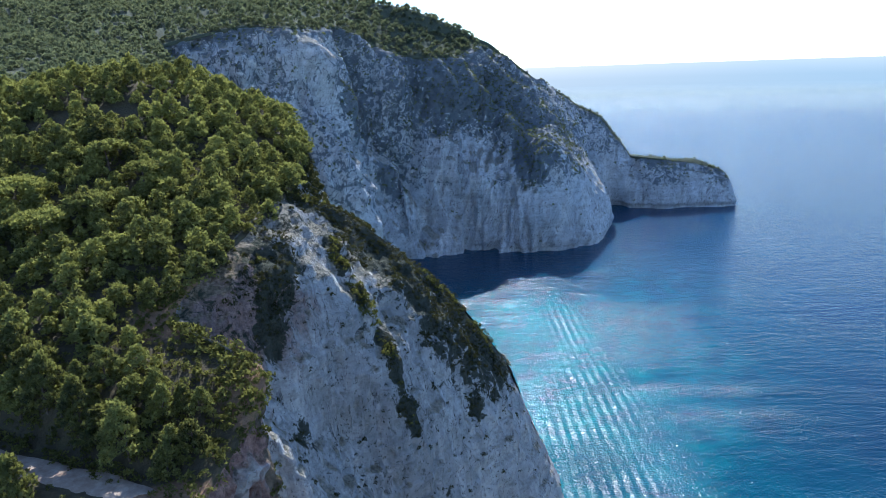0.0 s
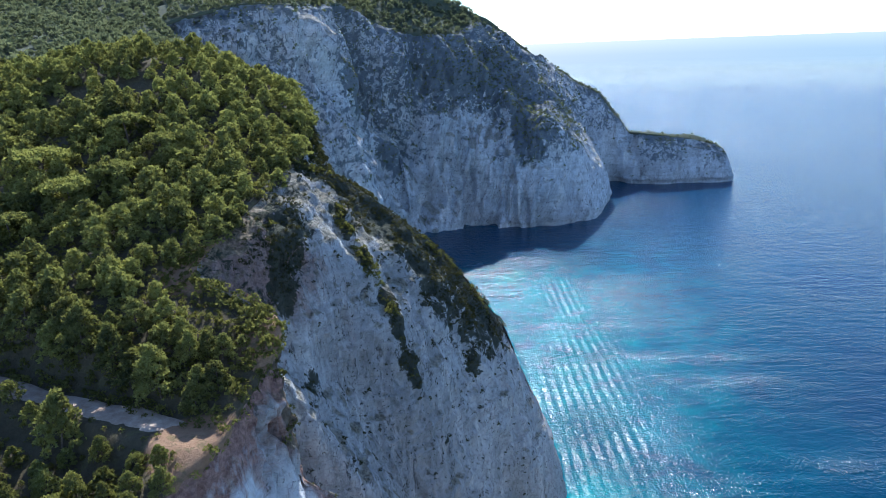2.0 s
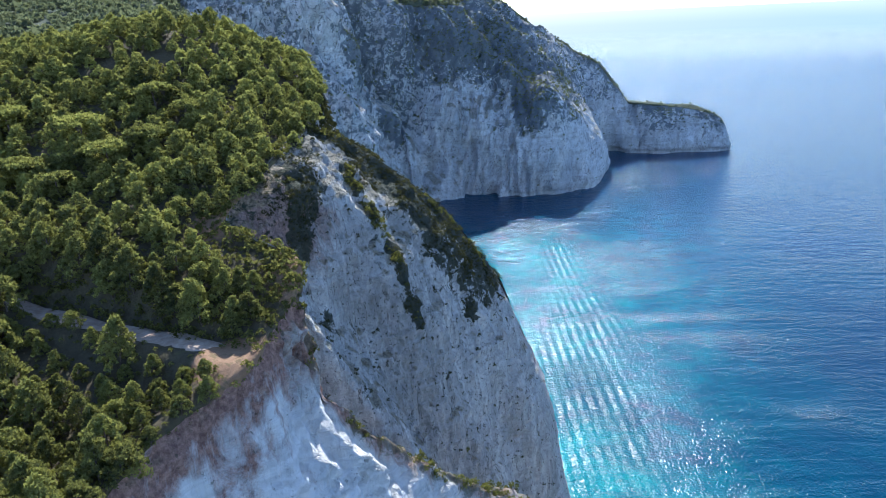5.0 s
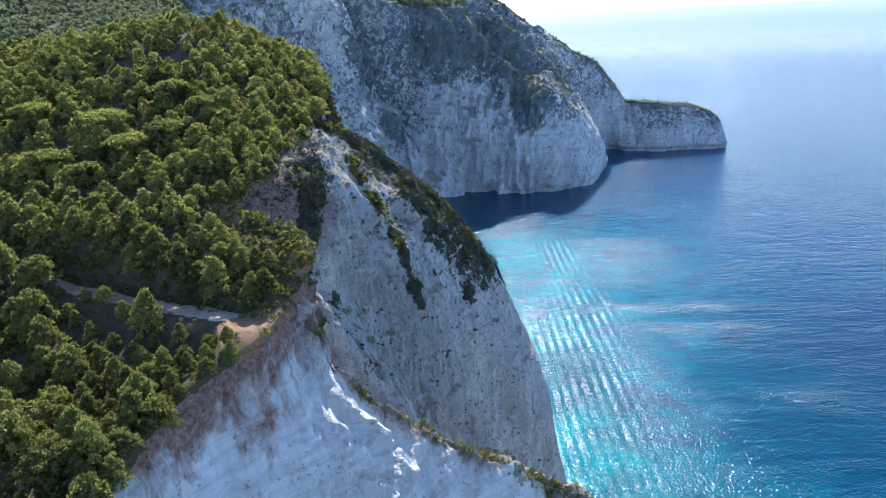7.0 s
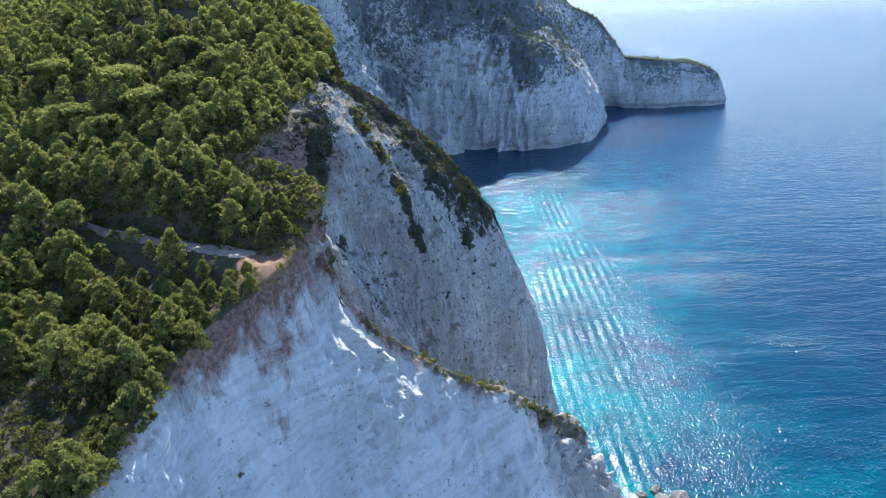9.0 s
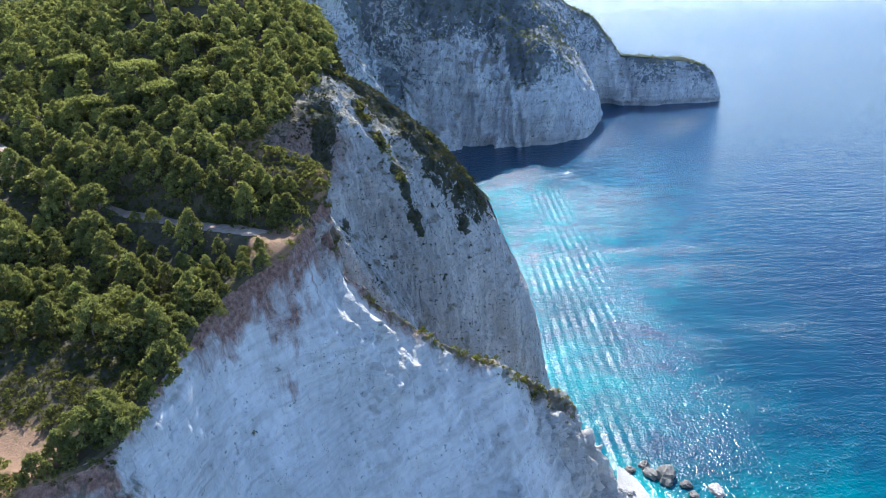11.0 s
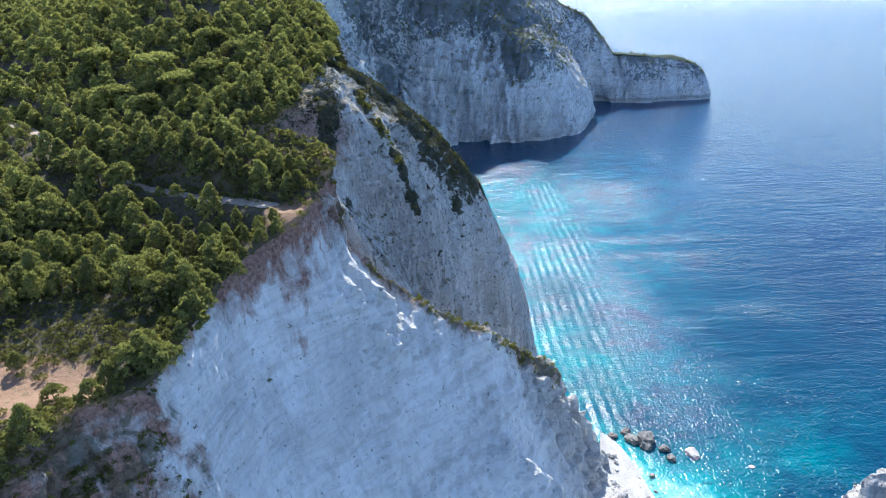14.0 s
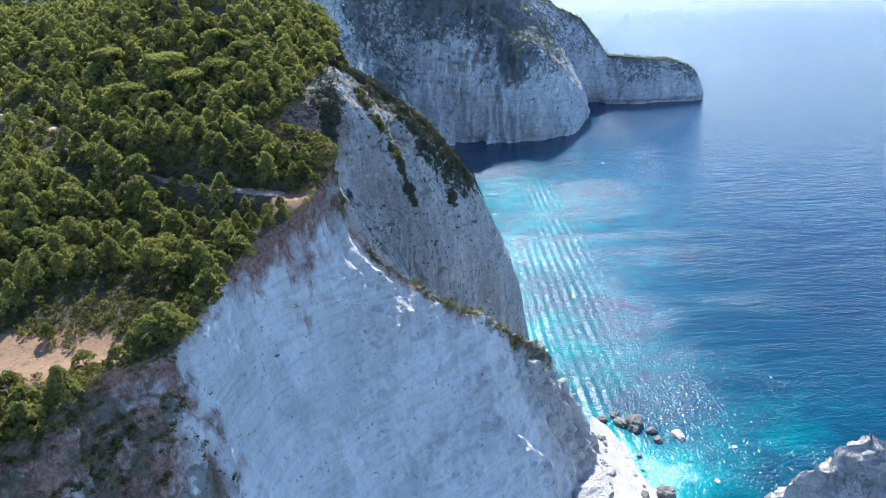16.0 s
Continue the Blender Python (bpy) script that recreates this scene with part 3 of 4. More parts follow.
def rugged_white(V, along):
    left = left_zone(V)
    return np.clip(smoothstep(16, 30, V[:, 0]) * smoothstep(92, 108, V[:, 1]) + 0.4 * left + 0.8 * blob(V, -27, 85, 118, 7, 8, 12) + 0.3 * near_line(V, WHITE_RIDGE, 6) + 0.5 * smoothstep(9, 2, along), 0, 1)


def wash_white(V, along):
    ragged = 26 * fbm(V * (1, 1, 0.7) / 12.0 + 9.0, 5)
    rim = smoothstep(25, 5, along + ragged) * smoothstep(38, 54, V[:, 1]) * smoothstep(92, 76, V[:, 1]) + 0.75 * smoothstep(6, 1, along)
    ridge = 0.95 * near_line(V, WHITE_RIDGE, 5) + 0.9 * near_line(V, ((-29, 94, 128), (-28, 93.5, 120), (-25.5, 93, 109), (-20, 93.5, 98), (-10, 99, 86)), 5)
    return np.clip(1.12 * rim + ridge + 1.2 * left_zone(V) * (0.8 + 0.9 * fbm(V / 10.0, 3)) + 0.4 * blob(V, -62, 8, 104, 14, 14, 14), 0, 1.4)


def wash_grey(V, along):
    return 1.2 * blob(V, -38, 118, 140, 10, 14, 9) + 1.1 * blob(V, -29, 95, 126, 8, 8, 12) + 1.2 * blob(V, -38, 114, 130, 11, 12, 12) + 0.5 * blob(V, -28, 124, 128, 6, 8, 10)


white_cliff, W_S, W_N, W_M = cliff("cliff_white", WHITE, 0.65, 0.65, WHITE_ROCK, 2.4, 1.2, 1, 0.3, "tall white limestone cliff stained red below its rim", scrub_white, 0.0, wash_white, rugged_white, rise=rise_white)
grey_cliff, G_S, G_N, G_M = cliff("cliff_spur", GREY, 0.6, 0.6, GREY_ROCK, 3.4, 2.2, 2, 0.22, "steep grey limestone spur spotted with dark scrub", scrub_grey, 0.0, wash_grey)
back_cliff, K_S, K_N, K_M = cliff("cliff_spur_back", BACK, 1.6, 1.6, GREY_ROCK, 1.6, 0.9, 7, 0.4, "far side of the grey limestone spur", scrub_grey)
head_cliff, H_S, H_N, H_M = cliff("cliff_headland", BAY + HEAD, 1.6, 1.6, HAZED_ROCK, 17.0, 7.0, 4, 0.4, "great grey limestone headland with scrub on its shoulders", scrub_head, shear=0.45, rise=rise_head, grain=2.2)

# ---- the land above the rim: from the rim inland ----
LA = station((-100, -34, 103), (-190, -45, 100), (-310, -55, 96), (-520, -70, 90))
LA2 = station((-71.5, -6, 108), (-160, -10, 106), (-290, -15, 103), (-520, -20, 100))
LB = station((-62.5, 11, 110.5), (-140, 8, 111), (-280, 5, 109), (-520, 5, 106))
LC = station((-54, 18, 110), (-135, 20, 112.5), (-275, 22, 112), (-520, 22, 110))
LD = station((-50, 33, 114), (-130, 36, 116), (-270, 40, 117), (-520, 42, 116))
LE = station((-47, 56, 117), (-125, 64, 123), (-270, 72, 124), (-520, 76, 122))
LF = station((-33.8, 72.5, 122.5), (-118, 88, 130), (-268, 100, 131), (-520, 108, 130))
LG = station((-31, 84, 126), (-114, 98, 133), (-267, 112, 134), (-520, 122, 133))
LH = station((-28, 92, 131), (-110, 106, 136), (-266, 122, 137), (-520, 134, 137))
LI = station((-31, 98, 133), (-108, 113, 138.5), (-266, 130, 140), (-520, 144, 140))
LJ = station((-46, 107, 137), (-110, 122, 141), (-266, 142, 143), (-520, 158, 144))
LK = station((-42, 122, 143), (-106, 138, 147), (-264, 160, 147), (-520, 180, 148))
LL = station((-36, 148, 149), (-98, 160, 158), (-260, 184, 153), (-520, 212, 154))
LM = station((-38, 182, 156), (-86, 188, 172), (-250, 214, 158), (-520, 250, 162))
LN = station((-50, 208, 163), (-92, 216, 173.5), (-245, 250, 164), (-520, 290, 170))
LO = station((-62, 240, 151), (-120, 256, 160), (-250, 296, 172), (-520, 340, 180))
LP = station((-95, 310, 149), (-165, 330, 172), (-290, 372, 188), (-540, 430, 200))
LQ = station((-150, 424, 170), (-235, 440, 194), (-350, 480, 214), (-560, 550, 228))
LR = station((-190, 488, 188), (-300, 520, 210), (-400, 590, 236), (-600, 720, 254))
LS = station((-200, 522, 197), (-260, 600, 222), (-340, 720, 246), (-520, 940, 268))
LT = station((-150, 540, 208), (-178, 630, 232), (-230, 780, 256), (-350, 1100, 285))
LU = station((-111, 545, 206), (-135, 640, 232), (-170, 790, 256), (-240, 1080, 262))
LU2 = station((-104, 602, 209), (-118, 680, 234), (-135, 800, 252), (-180, 1060, 230))
LV = station((-92, 655, 211), (-98, 715, 230), (-105, 800, 241), (-120, 1050, 150))
LW = station((-45, 690, 187), (-46, 740, 217), (-48, 785, 224), (-44, 960, -5))
LX = station((9, 708, 183), (11, 750, 198), (13, 788, 201), (30, 940, -5))
LY = station((44, 768, 193), (46, 778, 193), (56, 800, 180), (84, 920, -5))
LZ = station((92, 800, 160), (94, 808, 160), (104, 826, 146), (128, 920, -5))
LZ2 = station((116, 820, 148), (118, 828, 148), (128, 846, 132), (150, 925, -5))
MA = station((134, 840, 138), (138, 848, 137), (146, 864, 122), (165, 930, -5))
MB = station((148, 856, 130), (152, 863, 130), (158, 876, 116), (176, 935, -5))
MC = station((163, 867, 121), (167, 874, 120), (174, 888, 104), (190, 940, -5))
MC2 = station((189, 858, 107), (193, 866, 106), (200, 880, 92), (214, 935, -5))
MD = station((206, 852, 84), (210, 860, 83), (216, 874, 72), (230, 925, -5))
ME = station((223, 847, 62), (227, 854, 61), (232, 866, 52), (246, 910, -5))
MF = station((232, 828, 61), (236, 836, 61), (242, 850, 54), (256, 890, -5))
MG = station((262, 826, 57), (265, 834, 57), (270, 846, 50), (280, 880, -5))
MH = station((297, 828, 51), (299, 836, 52), (303, 848, 46), (310, 878, -5))
MI = station((328, 828, 43), (329, 836, 43), (330, 845, 36), (334, 870, -5))
MJ = station((334, 836, 37), (334, 840, 36), (334, 846, 28), (338, 860, -5))
NEAR_LAND = [LA, LA2, LB, LC, LD, LE, LF, LG, LH, LI, LJ, LK, LL, LM, LN, LO]
FAR_LAND = [LO, LP, LQ, LR, LS, LT, LU, LU2, LV, LW, LX, LY, LZ, LZ2, MA, MB, MC, MC2, MD, ME, MF, MG, MH, MI, MJ]

TRACK_LINE = [(-38, 74.5), (-42, 77), (-48.5, 79.6), (-55, 82.5), (-64, 86), (-75, 89.8), (-86, 92.5), (-97, 96), (-107, 104), (-118, 116), (-128, 122), (-145, 126)]


def to_track(x, y):
    """Distance from the middle of the track."""
    P = spline(np.array(TRACK_LINE, float), np.linspace(0, len(TRACK_LINE) - 1, 120))
    return np.sqrt((x[:, None] - P[None, :, 0]) ** 2 + (y[:, None] - P[None, :, 1]) ** 2).min(1)


def bareness(x, y):
    clearing = 1.15 * np.exp(-(((x + 84) / 20) ** 2 + ((y - 18) / 8.5) ** 2)) + 0.5 * np.exp(-(((x + 56) / 4) ** 2 + ((y - 32) / 5) ** 2)) + 0.9 * np.exp(-(((x + 68) / 8) ** 2 + ((y - 15) / 7) ** 2))
    point = 0.5 * np.exp(-(((x + 30) / 4) ** 2 + ((y - 92) / 5) ** 2)) + 1.5 * np.exp(-(((x + 37.5) / 5.5) ** 2 + ((y - 73.5) / 5.0) ** 2)) + 0.3 * np.exp(-(((x + 33) / 5) ** 2 + ((y - 90) / 10) ** 2))
    gully = 1.0 * np.exp(-(((x + 45) / 8) ** 2 + ((y - 108) / 5.5) ** 2))
    return clearing + point + gully


def land(name, stations, size_u, size_v, relief, seed, label):
    S = loft(stations, size_u, size_v)
    lip = S[:, :1] - S[:, 1:2]
    lip = lip / np.linalg.norm(lip, axis=-1)[..., None] * (1, 1, 0)
    wob = (0.5 + 0.9 * fbm(S[:, 0] / 5.0, 3))[:, None, None]
    S = np.concatenate([S[:, :1] + lip * 0.6 * wob - (0, 0, 2.6), S[:, :1] + lip * (0.3 + 0.8 * wob) - (0, 0, 0.5), S], 1)
    nu, nv = S.shape[:2]
    flat = S.reshape(-1, 3)
    along = np.concatenate([np.zeros((nu, 1)), np.cumsum(np.linalg.norm(np.diff(S, axis=1), axis=-1), axis=1)], 1).ravel()
    fade = smoothstep(2, 14, along)
    V = flat.copy()
    V[:, 2] += fade * relief * fbm((flat * (1, 1, 0)) / 40.0 + seed, 4) + 0.25 * fade * fbm((flat * (1, 1, 0)) / 4.0 + seed, 2)
    if seed < 6:
        bench = np.interp(-V[:, 0], (34, 40, 46, 60, 75, 97, 118, 145), (122.6, 122.8, 123.1, 123.7, 124.6, 131, 137, 142))
        below = smoothstep(2.5, 7, np.interp(-V[:, 0], (38, 48.5, 64, 75, 97), (74.5, 79.6, 86, 89.8, 96)) - V[:, 1]) * smoothstep(-38, -46, V[:, 0]) * smoothstep(-105, -90, V[:, 0]) * smoothstep(40, 60, V[:, 1])
        V[:, 2] -= 4.6 * below * smoothstep(3, 14, along)
        near = to_track(V[:, 0], V[:, 1])
        south = smoothstep(0.5, -0.5, V[:, 1] - np.interp(-V[:, 0], (38, 48.5, 64, 75, 97, 107, 118, 145), (74.5, 79.6, 86, 89.8, 96, 104, 116, 126)))
        w = (smoothstep(7.5, 3.6, near) * (1 - south) + smoothstep(4.6, 2.9, near) * south) * smoothstep(1.5, 4.0, along)
        V[:, 2] += (bench - V[:, 2]) * w
    bare = bareness(V[:, 0], V[:, 1]) + 0.22 * smoothstep(5.0, 2.0, along)
    me = mesh_from(name, V, grid_faces(nu, nv)[:, ::-1], SOIL if seed < 6 else FAR_SOIL, True, {"bare": bare})
    ob = tagged(new(name, me), label, "ground", kind="structure")
    return ob, V.reshape(nu, nv, 3)


near_ground, NL = land("ground", NEAR_LAND, 1.9, 2.1, 2.5, 5.0, "dry slope of red soil and low scrub under pines")
far_ground, FL = land("ground_far", FAR_LAND, 5.0, 5.0, 5.0, 9.0, "distant hillside of dry scrub and woods")

# ---- the sea ----
xs = np.concatenate([-np.geomspace(4600, 130, 26), np.arange(-120, 420, 6.0), np.geomspace(425, 4600, 30)])
ys = np.concatenate([-np.geomspace(3000, 130, 16), np.arange(-120, 900, 6.0), np.geomspace(906, 4900, 30)])
X, Y = np.meshgrid(xs, ys, indexing="ij")
x, y = X.ravel(), Y.ravel()


def shoal_at(px, py, radius, amount):
    return amount * np.exp(-(((x - px) / radius) ** 2 + ((y - py) / radius) ** 2))


foot = np.concatenate([spline(np.array([s[-1] for s in st], float)[:, :2], steps(np.array([s[-1] for s in st], float)[:, :2], 4.0)) for st in (WHITE, GREY, BAY, HEAD)])
BEACH_EDGE = [(84, 62), (77, 86), (70, 100), (67, 116), (64.5, 130), (61, 139)]
edge_line = spline(np.array(BEACH_EDGE, float), np.linspace(0, 5, 60))
d_coast, d_beach = np.full(len(x), 1e9), np.full(len(x), 1e9)
near_sea = (x > -200) & (x < 500) & (y > -150) & (y < 950)
for q in foot:
    d_coast[near_sea] = np.minimum(d_coast[near_sea], np.hypot(x[near_sea] - q[0], y[near_sea] - q[1]))
for q in edge_line:
    d_beach[near_sea] = np.minimum(d_beach[near_sea], np.hypot(x[near_sea] - q[0], y[near_sea] - q[1]))
shoal = shoal_at(78, 104, 22, 0.75) + shoal_at(110, 118, 28, 0.28) + shoal_at(94, 185, 42, 0.16) + shoal_at(60, 180, 32, 0.3) + shoal_at(140, 122, 30, 0.16) + shoal_at(110, 255, 50, 0.08) + shoal_at(45, 220, 40, 0.35) + shoal_at(40, 310, 60, 0.42) + shoal_at(60, 400, 75, 0.32) + shoal_at(30, 470, 70, 0.4) + shoal_at(130, 480, 90, 0.27) + shoal_at(150, 590, 70, 0.16) + shoal_at(120, 330, 80, 0.2) + shoal_at(170, 160, 70, 0.12)
shoal += 0.25 * np.exp(-d_coast / 12) + 0.5 * np.exp(-d_beach / 7)


def patch_at(px, py, rx, ry, amount, turn=0.0):
    c, k = math.cos(radians(turn)), math.sin(radians(turn))
    u, v = (x - px) * c + (y - py) * k, (y - py) * c - (x - px) * k
    return amount * np.exp(-((u / rx) ** 2 + (v / ry) ** 2))


train = patch_at(64, 265, 22, 70, 1.0) + patch_at(79, 445, 12, 38, 0.8) + patch_at(54, 195, 20, 46, 1.0) + patch_at(80, 350, 16, 36, 0.7) + patch_at(58, 148, 13, 32, 1.0)
gust = patch_at(62, 290, 26, 40, 0.5) + patch_at(74, 225, 36, 55, 0.5) + patch_at(80, 165, 38, 45, 0.5) + patch_at(118, 445, 42, 36, 0.7) + patch_at(66, 347, 26, 7, 1.2) + patch_at(128, 345, 48, 6, 0.7, -6) + patch_at(140, 315, 46, 7, 0.6, -6) + patch_at(22, 526, 34, 10, 1.3, 8) + patch_at(30, 498, 24, 6, 0.7) + patch_at(95, 395, 40, 10, 0.6, -8) + patch_at(160, 236, 22, 9, 0.6, -10) + patch_at(300, 500, 16, 8, 0.8)
surf = np.exp(-d_beach / 2.2) * 0.9 + np.exp(-d_coast / 1.8) * 0.35
Z = np.zeros(len(x))
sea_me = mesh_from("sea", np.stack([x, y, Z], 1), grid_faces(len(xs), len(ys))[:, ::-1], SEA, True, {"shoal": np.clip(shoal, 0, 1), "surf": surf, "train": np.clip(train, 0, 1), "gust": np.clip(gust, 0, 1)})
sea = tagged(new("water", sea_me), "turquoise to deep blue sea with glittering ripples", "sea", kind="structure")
if sea_me.polygons[0].normal.z < 0:
    sea_me.flip_normals()

# the sea's far edge: a glowing sheet, haze and sun-side brightening in its colour
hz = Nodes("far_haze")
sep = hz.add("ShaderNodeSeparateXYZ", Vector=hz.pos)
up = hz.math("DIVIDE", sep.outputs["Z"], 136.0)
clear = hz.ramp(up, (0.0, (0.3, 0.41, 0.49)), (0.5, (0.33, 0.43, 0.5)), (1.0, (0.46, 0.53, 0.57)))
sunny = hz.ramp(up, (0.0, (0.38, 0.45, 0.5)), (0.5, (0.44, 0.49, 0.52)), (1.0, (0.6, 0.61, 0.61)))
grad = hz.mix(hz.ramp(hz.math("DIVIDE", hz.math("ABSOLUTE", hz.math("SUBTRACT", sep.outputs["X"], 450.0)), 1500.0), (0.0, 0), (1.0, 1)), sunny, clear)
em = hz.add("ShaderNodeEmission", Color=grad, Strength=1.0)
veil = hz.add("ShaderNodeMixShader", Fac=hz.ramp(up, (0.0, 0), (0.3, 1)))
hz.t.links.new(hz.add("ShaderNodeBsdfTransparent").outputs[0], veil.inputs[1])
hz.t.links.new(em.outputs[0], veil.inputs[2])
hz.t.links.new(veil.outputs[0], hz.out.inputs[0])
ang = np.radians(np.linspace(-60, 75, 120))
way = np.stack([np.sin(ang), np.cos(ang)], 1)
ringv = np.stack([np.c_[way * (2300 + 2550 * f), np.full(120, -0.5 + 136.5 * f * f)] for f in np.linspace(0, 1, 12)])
backdrop = tagged(new("backdrop", mesh_from("backdrop", ringv.reshape(-1, 3), grid_faces(12, 120), hz.mat)), "glowing backdrop of haze at the sea's far edge", "horizon", kind="structure")


# ---- foliage ----
def tufts(P, N, size, rng, spread=0.55):
    """Small pointed sprays at points P that reach out about along N and a little up. Verts (n*3, 3)."""
    n = len(P)
    d = N + rng.normal(scale=spread, size=(n, 3)) + np.array((0, 0, 0.18))
    d /= np.maximum(np.linalg.norm(d, axis=1), 1e-6)[:, None]
    a = np.cross(d, N + rng.normal(scale=0.45, size=(n, 3)))
    a /= np.maximum(np.linalg.norm(a, axis=1), 1e-6)[:, None]
    s = (size * rng.uniform(0.6, 1.4, n))[:, None]
    v = np.stack([P - a * s * 0.85 - d * s * 0.5, P + a * s * 0.85 - d * s * 0.5, P + d * s * 1.0 + a * s * rng.uniform(-0.4, 0.4, (n, 1))], 1)
    return v.reshape(-1, 3)


def faces3(n):
    return np.arange(n * 3).reshape(-1, 3)


def crown_points(rng, count, radius, height, lobes, flat=0.9, low=-0.5, puff=0.46, taper=0.6):
    """Points and outward normals on the skin of an uneven, bushy crown of many lobes; it stands on z = 0."""
    C, R = [], []
    for i in range(lobes):
        f = (i + 0.5) / lobes
        a = i * 2.4 + rng.uniform(0, 0.8)
        r = radius * (0.5 + 0.65 * (0.46 - puff)) * 1.4 * (1 - f ** (1.2 + taper)) ** taper * (rng.uniform(0.35, 1.12) ** 0.6)
        C.append((r * math.cos(a), r * math.sin(a), height * (0.12 + 0.76 * f) * rng.uniform(0.92, 1.08)))
        R.append(radius * (puff - 0.1 * puff * f) * rng.uniform(0.7, 1.3))
    C, R = np.array(C), np.array(R)
    k = rng.choice(lobes, count, p=R**2 / (R**2).sum())
    d = rng.normal(size=(count, 3))
    d /= np.linalg.norm(d, axis=1)[:, None]
    d[:, 2] = np.where(d[:, 2] < low, -d[:, 2], d[:, 2])
    P = C[k] + d * (R[k] * rng.uniform(0.55, 1.08, count))[:, None] * np.array((1, 1, flat))
    return P, d, rng.normal(size=lobes)[k]


def crown_mesh(seed, count, radius, height, lobes, size, material, flat=0.9, puff=0.46, taper=0.6):
    rng = np.random.RandomState(seed)
    P, d, own = crown_points(rng, count, radius, height, lobes, flat, -0.5, puff, taper)
    # upward-facing tufts get a lighter tint, as if lit from above
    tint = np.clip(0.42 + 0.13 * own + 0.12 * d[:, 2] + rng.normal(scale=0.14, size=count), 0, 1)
    return tufts(P, d, np.full(count, size), rng), np.repeat(tint, 3)


def trunk_mesh(seed, height, radius):
    """A tapered, leaning trunk with four limbs."""
    rng = np.random.RandomState(seed)
    bm = bmesh.new()

    def limb(a, b, r0, r1, bend):
        a, b, bend = Vector(a), Vector(b), Vector(bend)
        rings = []
        for i in range(4):
            f = i / 3
            c = a.lerp(b, f) + bend * math.sin(f * math.pi)
            r = r0 + (r1 - r0) * f
            rings.append([bm.verts.new(c + Vector((r * math.cos(k * 1.257), r * math.sin(k * 1.257), 0))) for k in range(5)])
        for p, q in zip(rings, rings[1:]):
            for k in range(5):
                bm.faces.new((p[k], p[(k + 1) % 5], q[(k + 1) % 5], q[k]))

    top = (rng.uniform(-0.5, 0.5), rng.uniform(-0.5, 0.5), height)
    limb((0, 0, -0.5), top, radius, radius * 0.4, (rng.uniform(-0.3, 0.3), rng.uniform(-0.3, 0.3), 0))
    for i in range(4):
        a = i * 1.7 + rng.uniform(0, 1)
        z = height * rng.uniform(0.5, 0.8)
        limb((top[0] * z / height, top[1] * z / height, z), (1.7 * math.cos(a), 1.7 * math.sin(a), z + height * 0.3), radius * 0.4, radius * 0.15, (0, 0, -0.15))
    me = bpy.data.meshes.new("trunk")
    bm.to_mesh(me)
    bm.free()
    me.materials.append(BARK)
    return me


def scatter(S, spacing, count, seed, density=None):
    """Points on a sheet with a least distance apart: places and their sheet cells."""
    rng = np.random.RandomState(seed)
    a = np.linalg.norm(np.cross(S[1:, :-1] - S[:-1, :-1], S[:-1, 1:] - S[:-1, :-1]), axis=-1)
    mid = (S[1:, 1:] + S[:-1, :-1]) / 2
    w = a.ravel() * (density(mid.reshape(-1, 3)) if density else 1.0)
    w = np.maximum(w, 0)
    pick = rng.choice(len(w), count, p=w / w.sum())
    i, j = np.unravel_index(pick, a.shape)
    f, g = rng.uniform(size=(count, 1)), rng.uniform(size=(count, 1))
    P = (S[i, j] * (1 - f) + S[i + 1, j] * f) * (1 - g) + (S[i, j + 1] * (1 - f) + S[i + 1, j + 1] * f) * g
    kept, cells = [], {}
    for n, p in enumerate(P):
        c = tuple(np.floor(p / spacing).astype(int))
        near = False
        for dx in (-1, 0, 1):
            for dy in (-1, 0, 1):
                for dz in (-1, 0, 1):
                    for q in cells.get((c[0] + dx, c[1] + dy, c[2] + dz), ()):
                        if np.sum((q - p) ** 2) < spacing * spacing:
                            near = True
        if not near:
            cells.setdefault(c, []).append(p)
            kept.append(n)
    return P[kept], i[kept], j[kept]


def wood_density(P):
    x, y = P[:, 0], P[:, 1]
    d = 1.0 - np.clip(bareness(x, y) * 1.25, 0, 1)
    d *= smoothstep(3.2, 4.0, to_track(x, y)) if len(x) < 400000 else 1.0
    d *= 1 - 0.97 * smoothstep(-118, -108, x) * smoothstep(-56, -61, x) * smoothstep(7, 10, y) * smoothstep(47, 42, y)
    d *= 1 - 0.8 * smoothstep(-63, -60, x) * smoothstep(24, 28, y) * smoothstep(46, 42, y)
    d *= 1 - 1.0 * smoothstep(-43.5, -41.5, x) * smoothstep(66, 70, y) * smoothstep(112, 104, y)
    d *= 1 - 0.75 * smoothstep(-52, -46, x) * smoothstep(91, 95, y) * smoothstep(113, 108, y)
    # the wood stands in clumps with open, shady gaps
    d *= 0.12 + 0.88 * smoothstep(-0.16, 0.02, fbm(P * (1, 1, 0) / 17.0 + 2.0, 3)) if len(x) < 400000 else 1.0
    d *= (x > -330) & (y > -30)
    return d


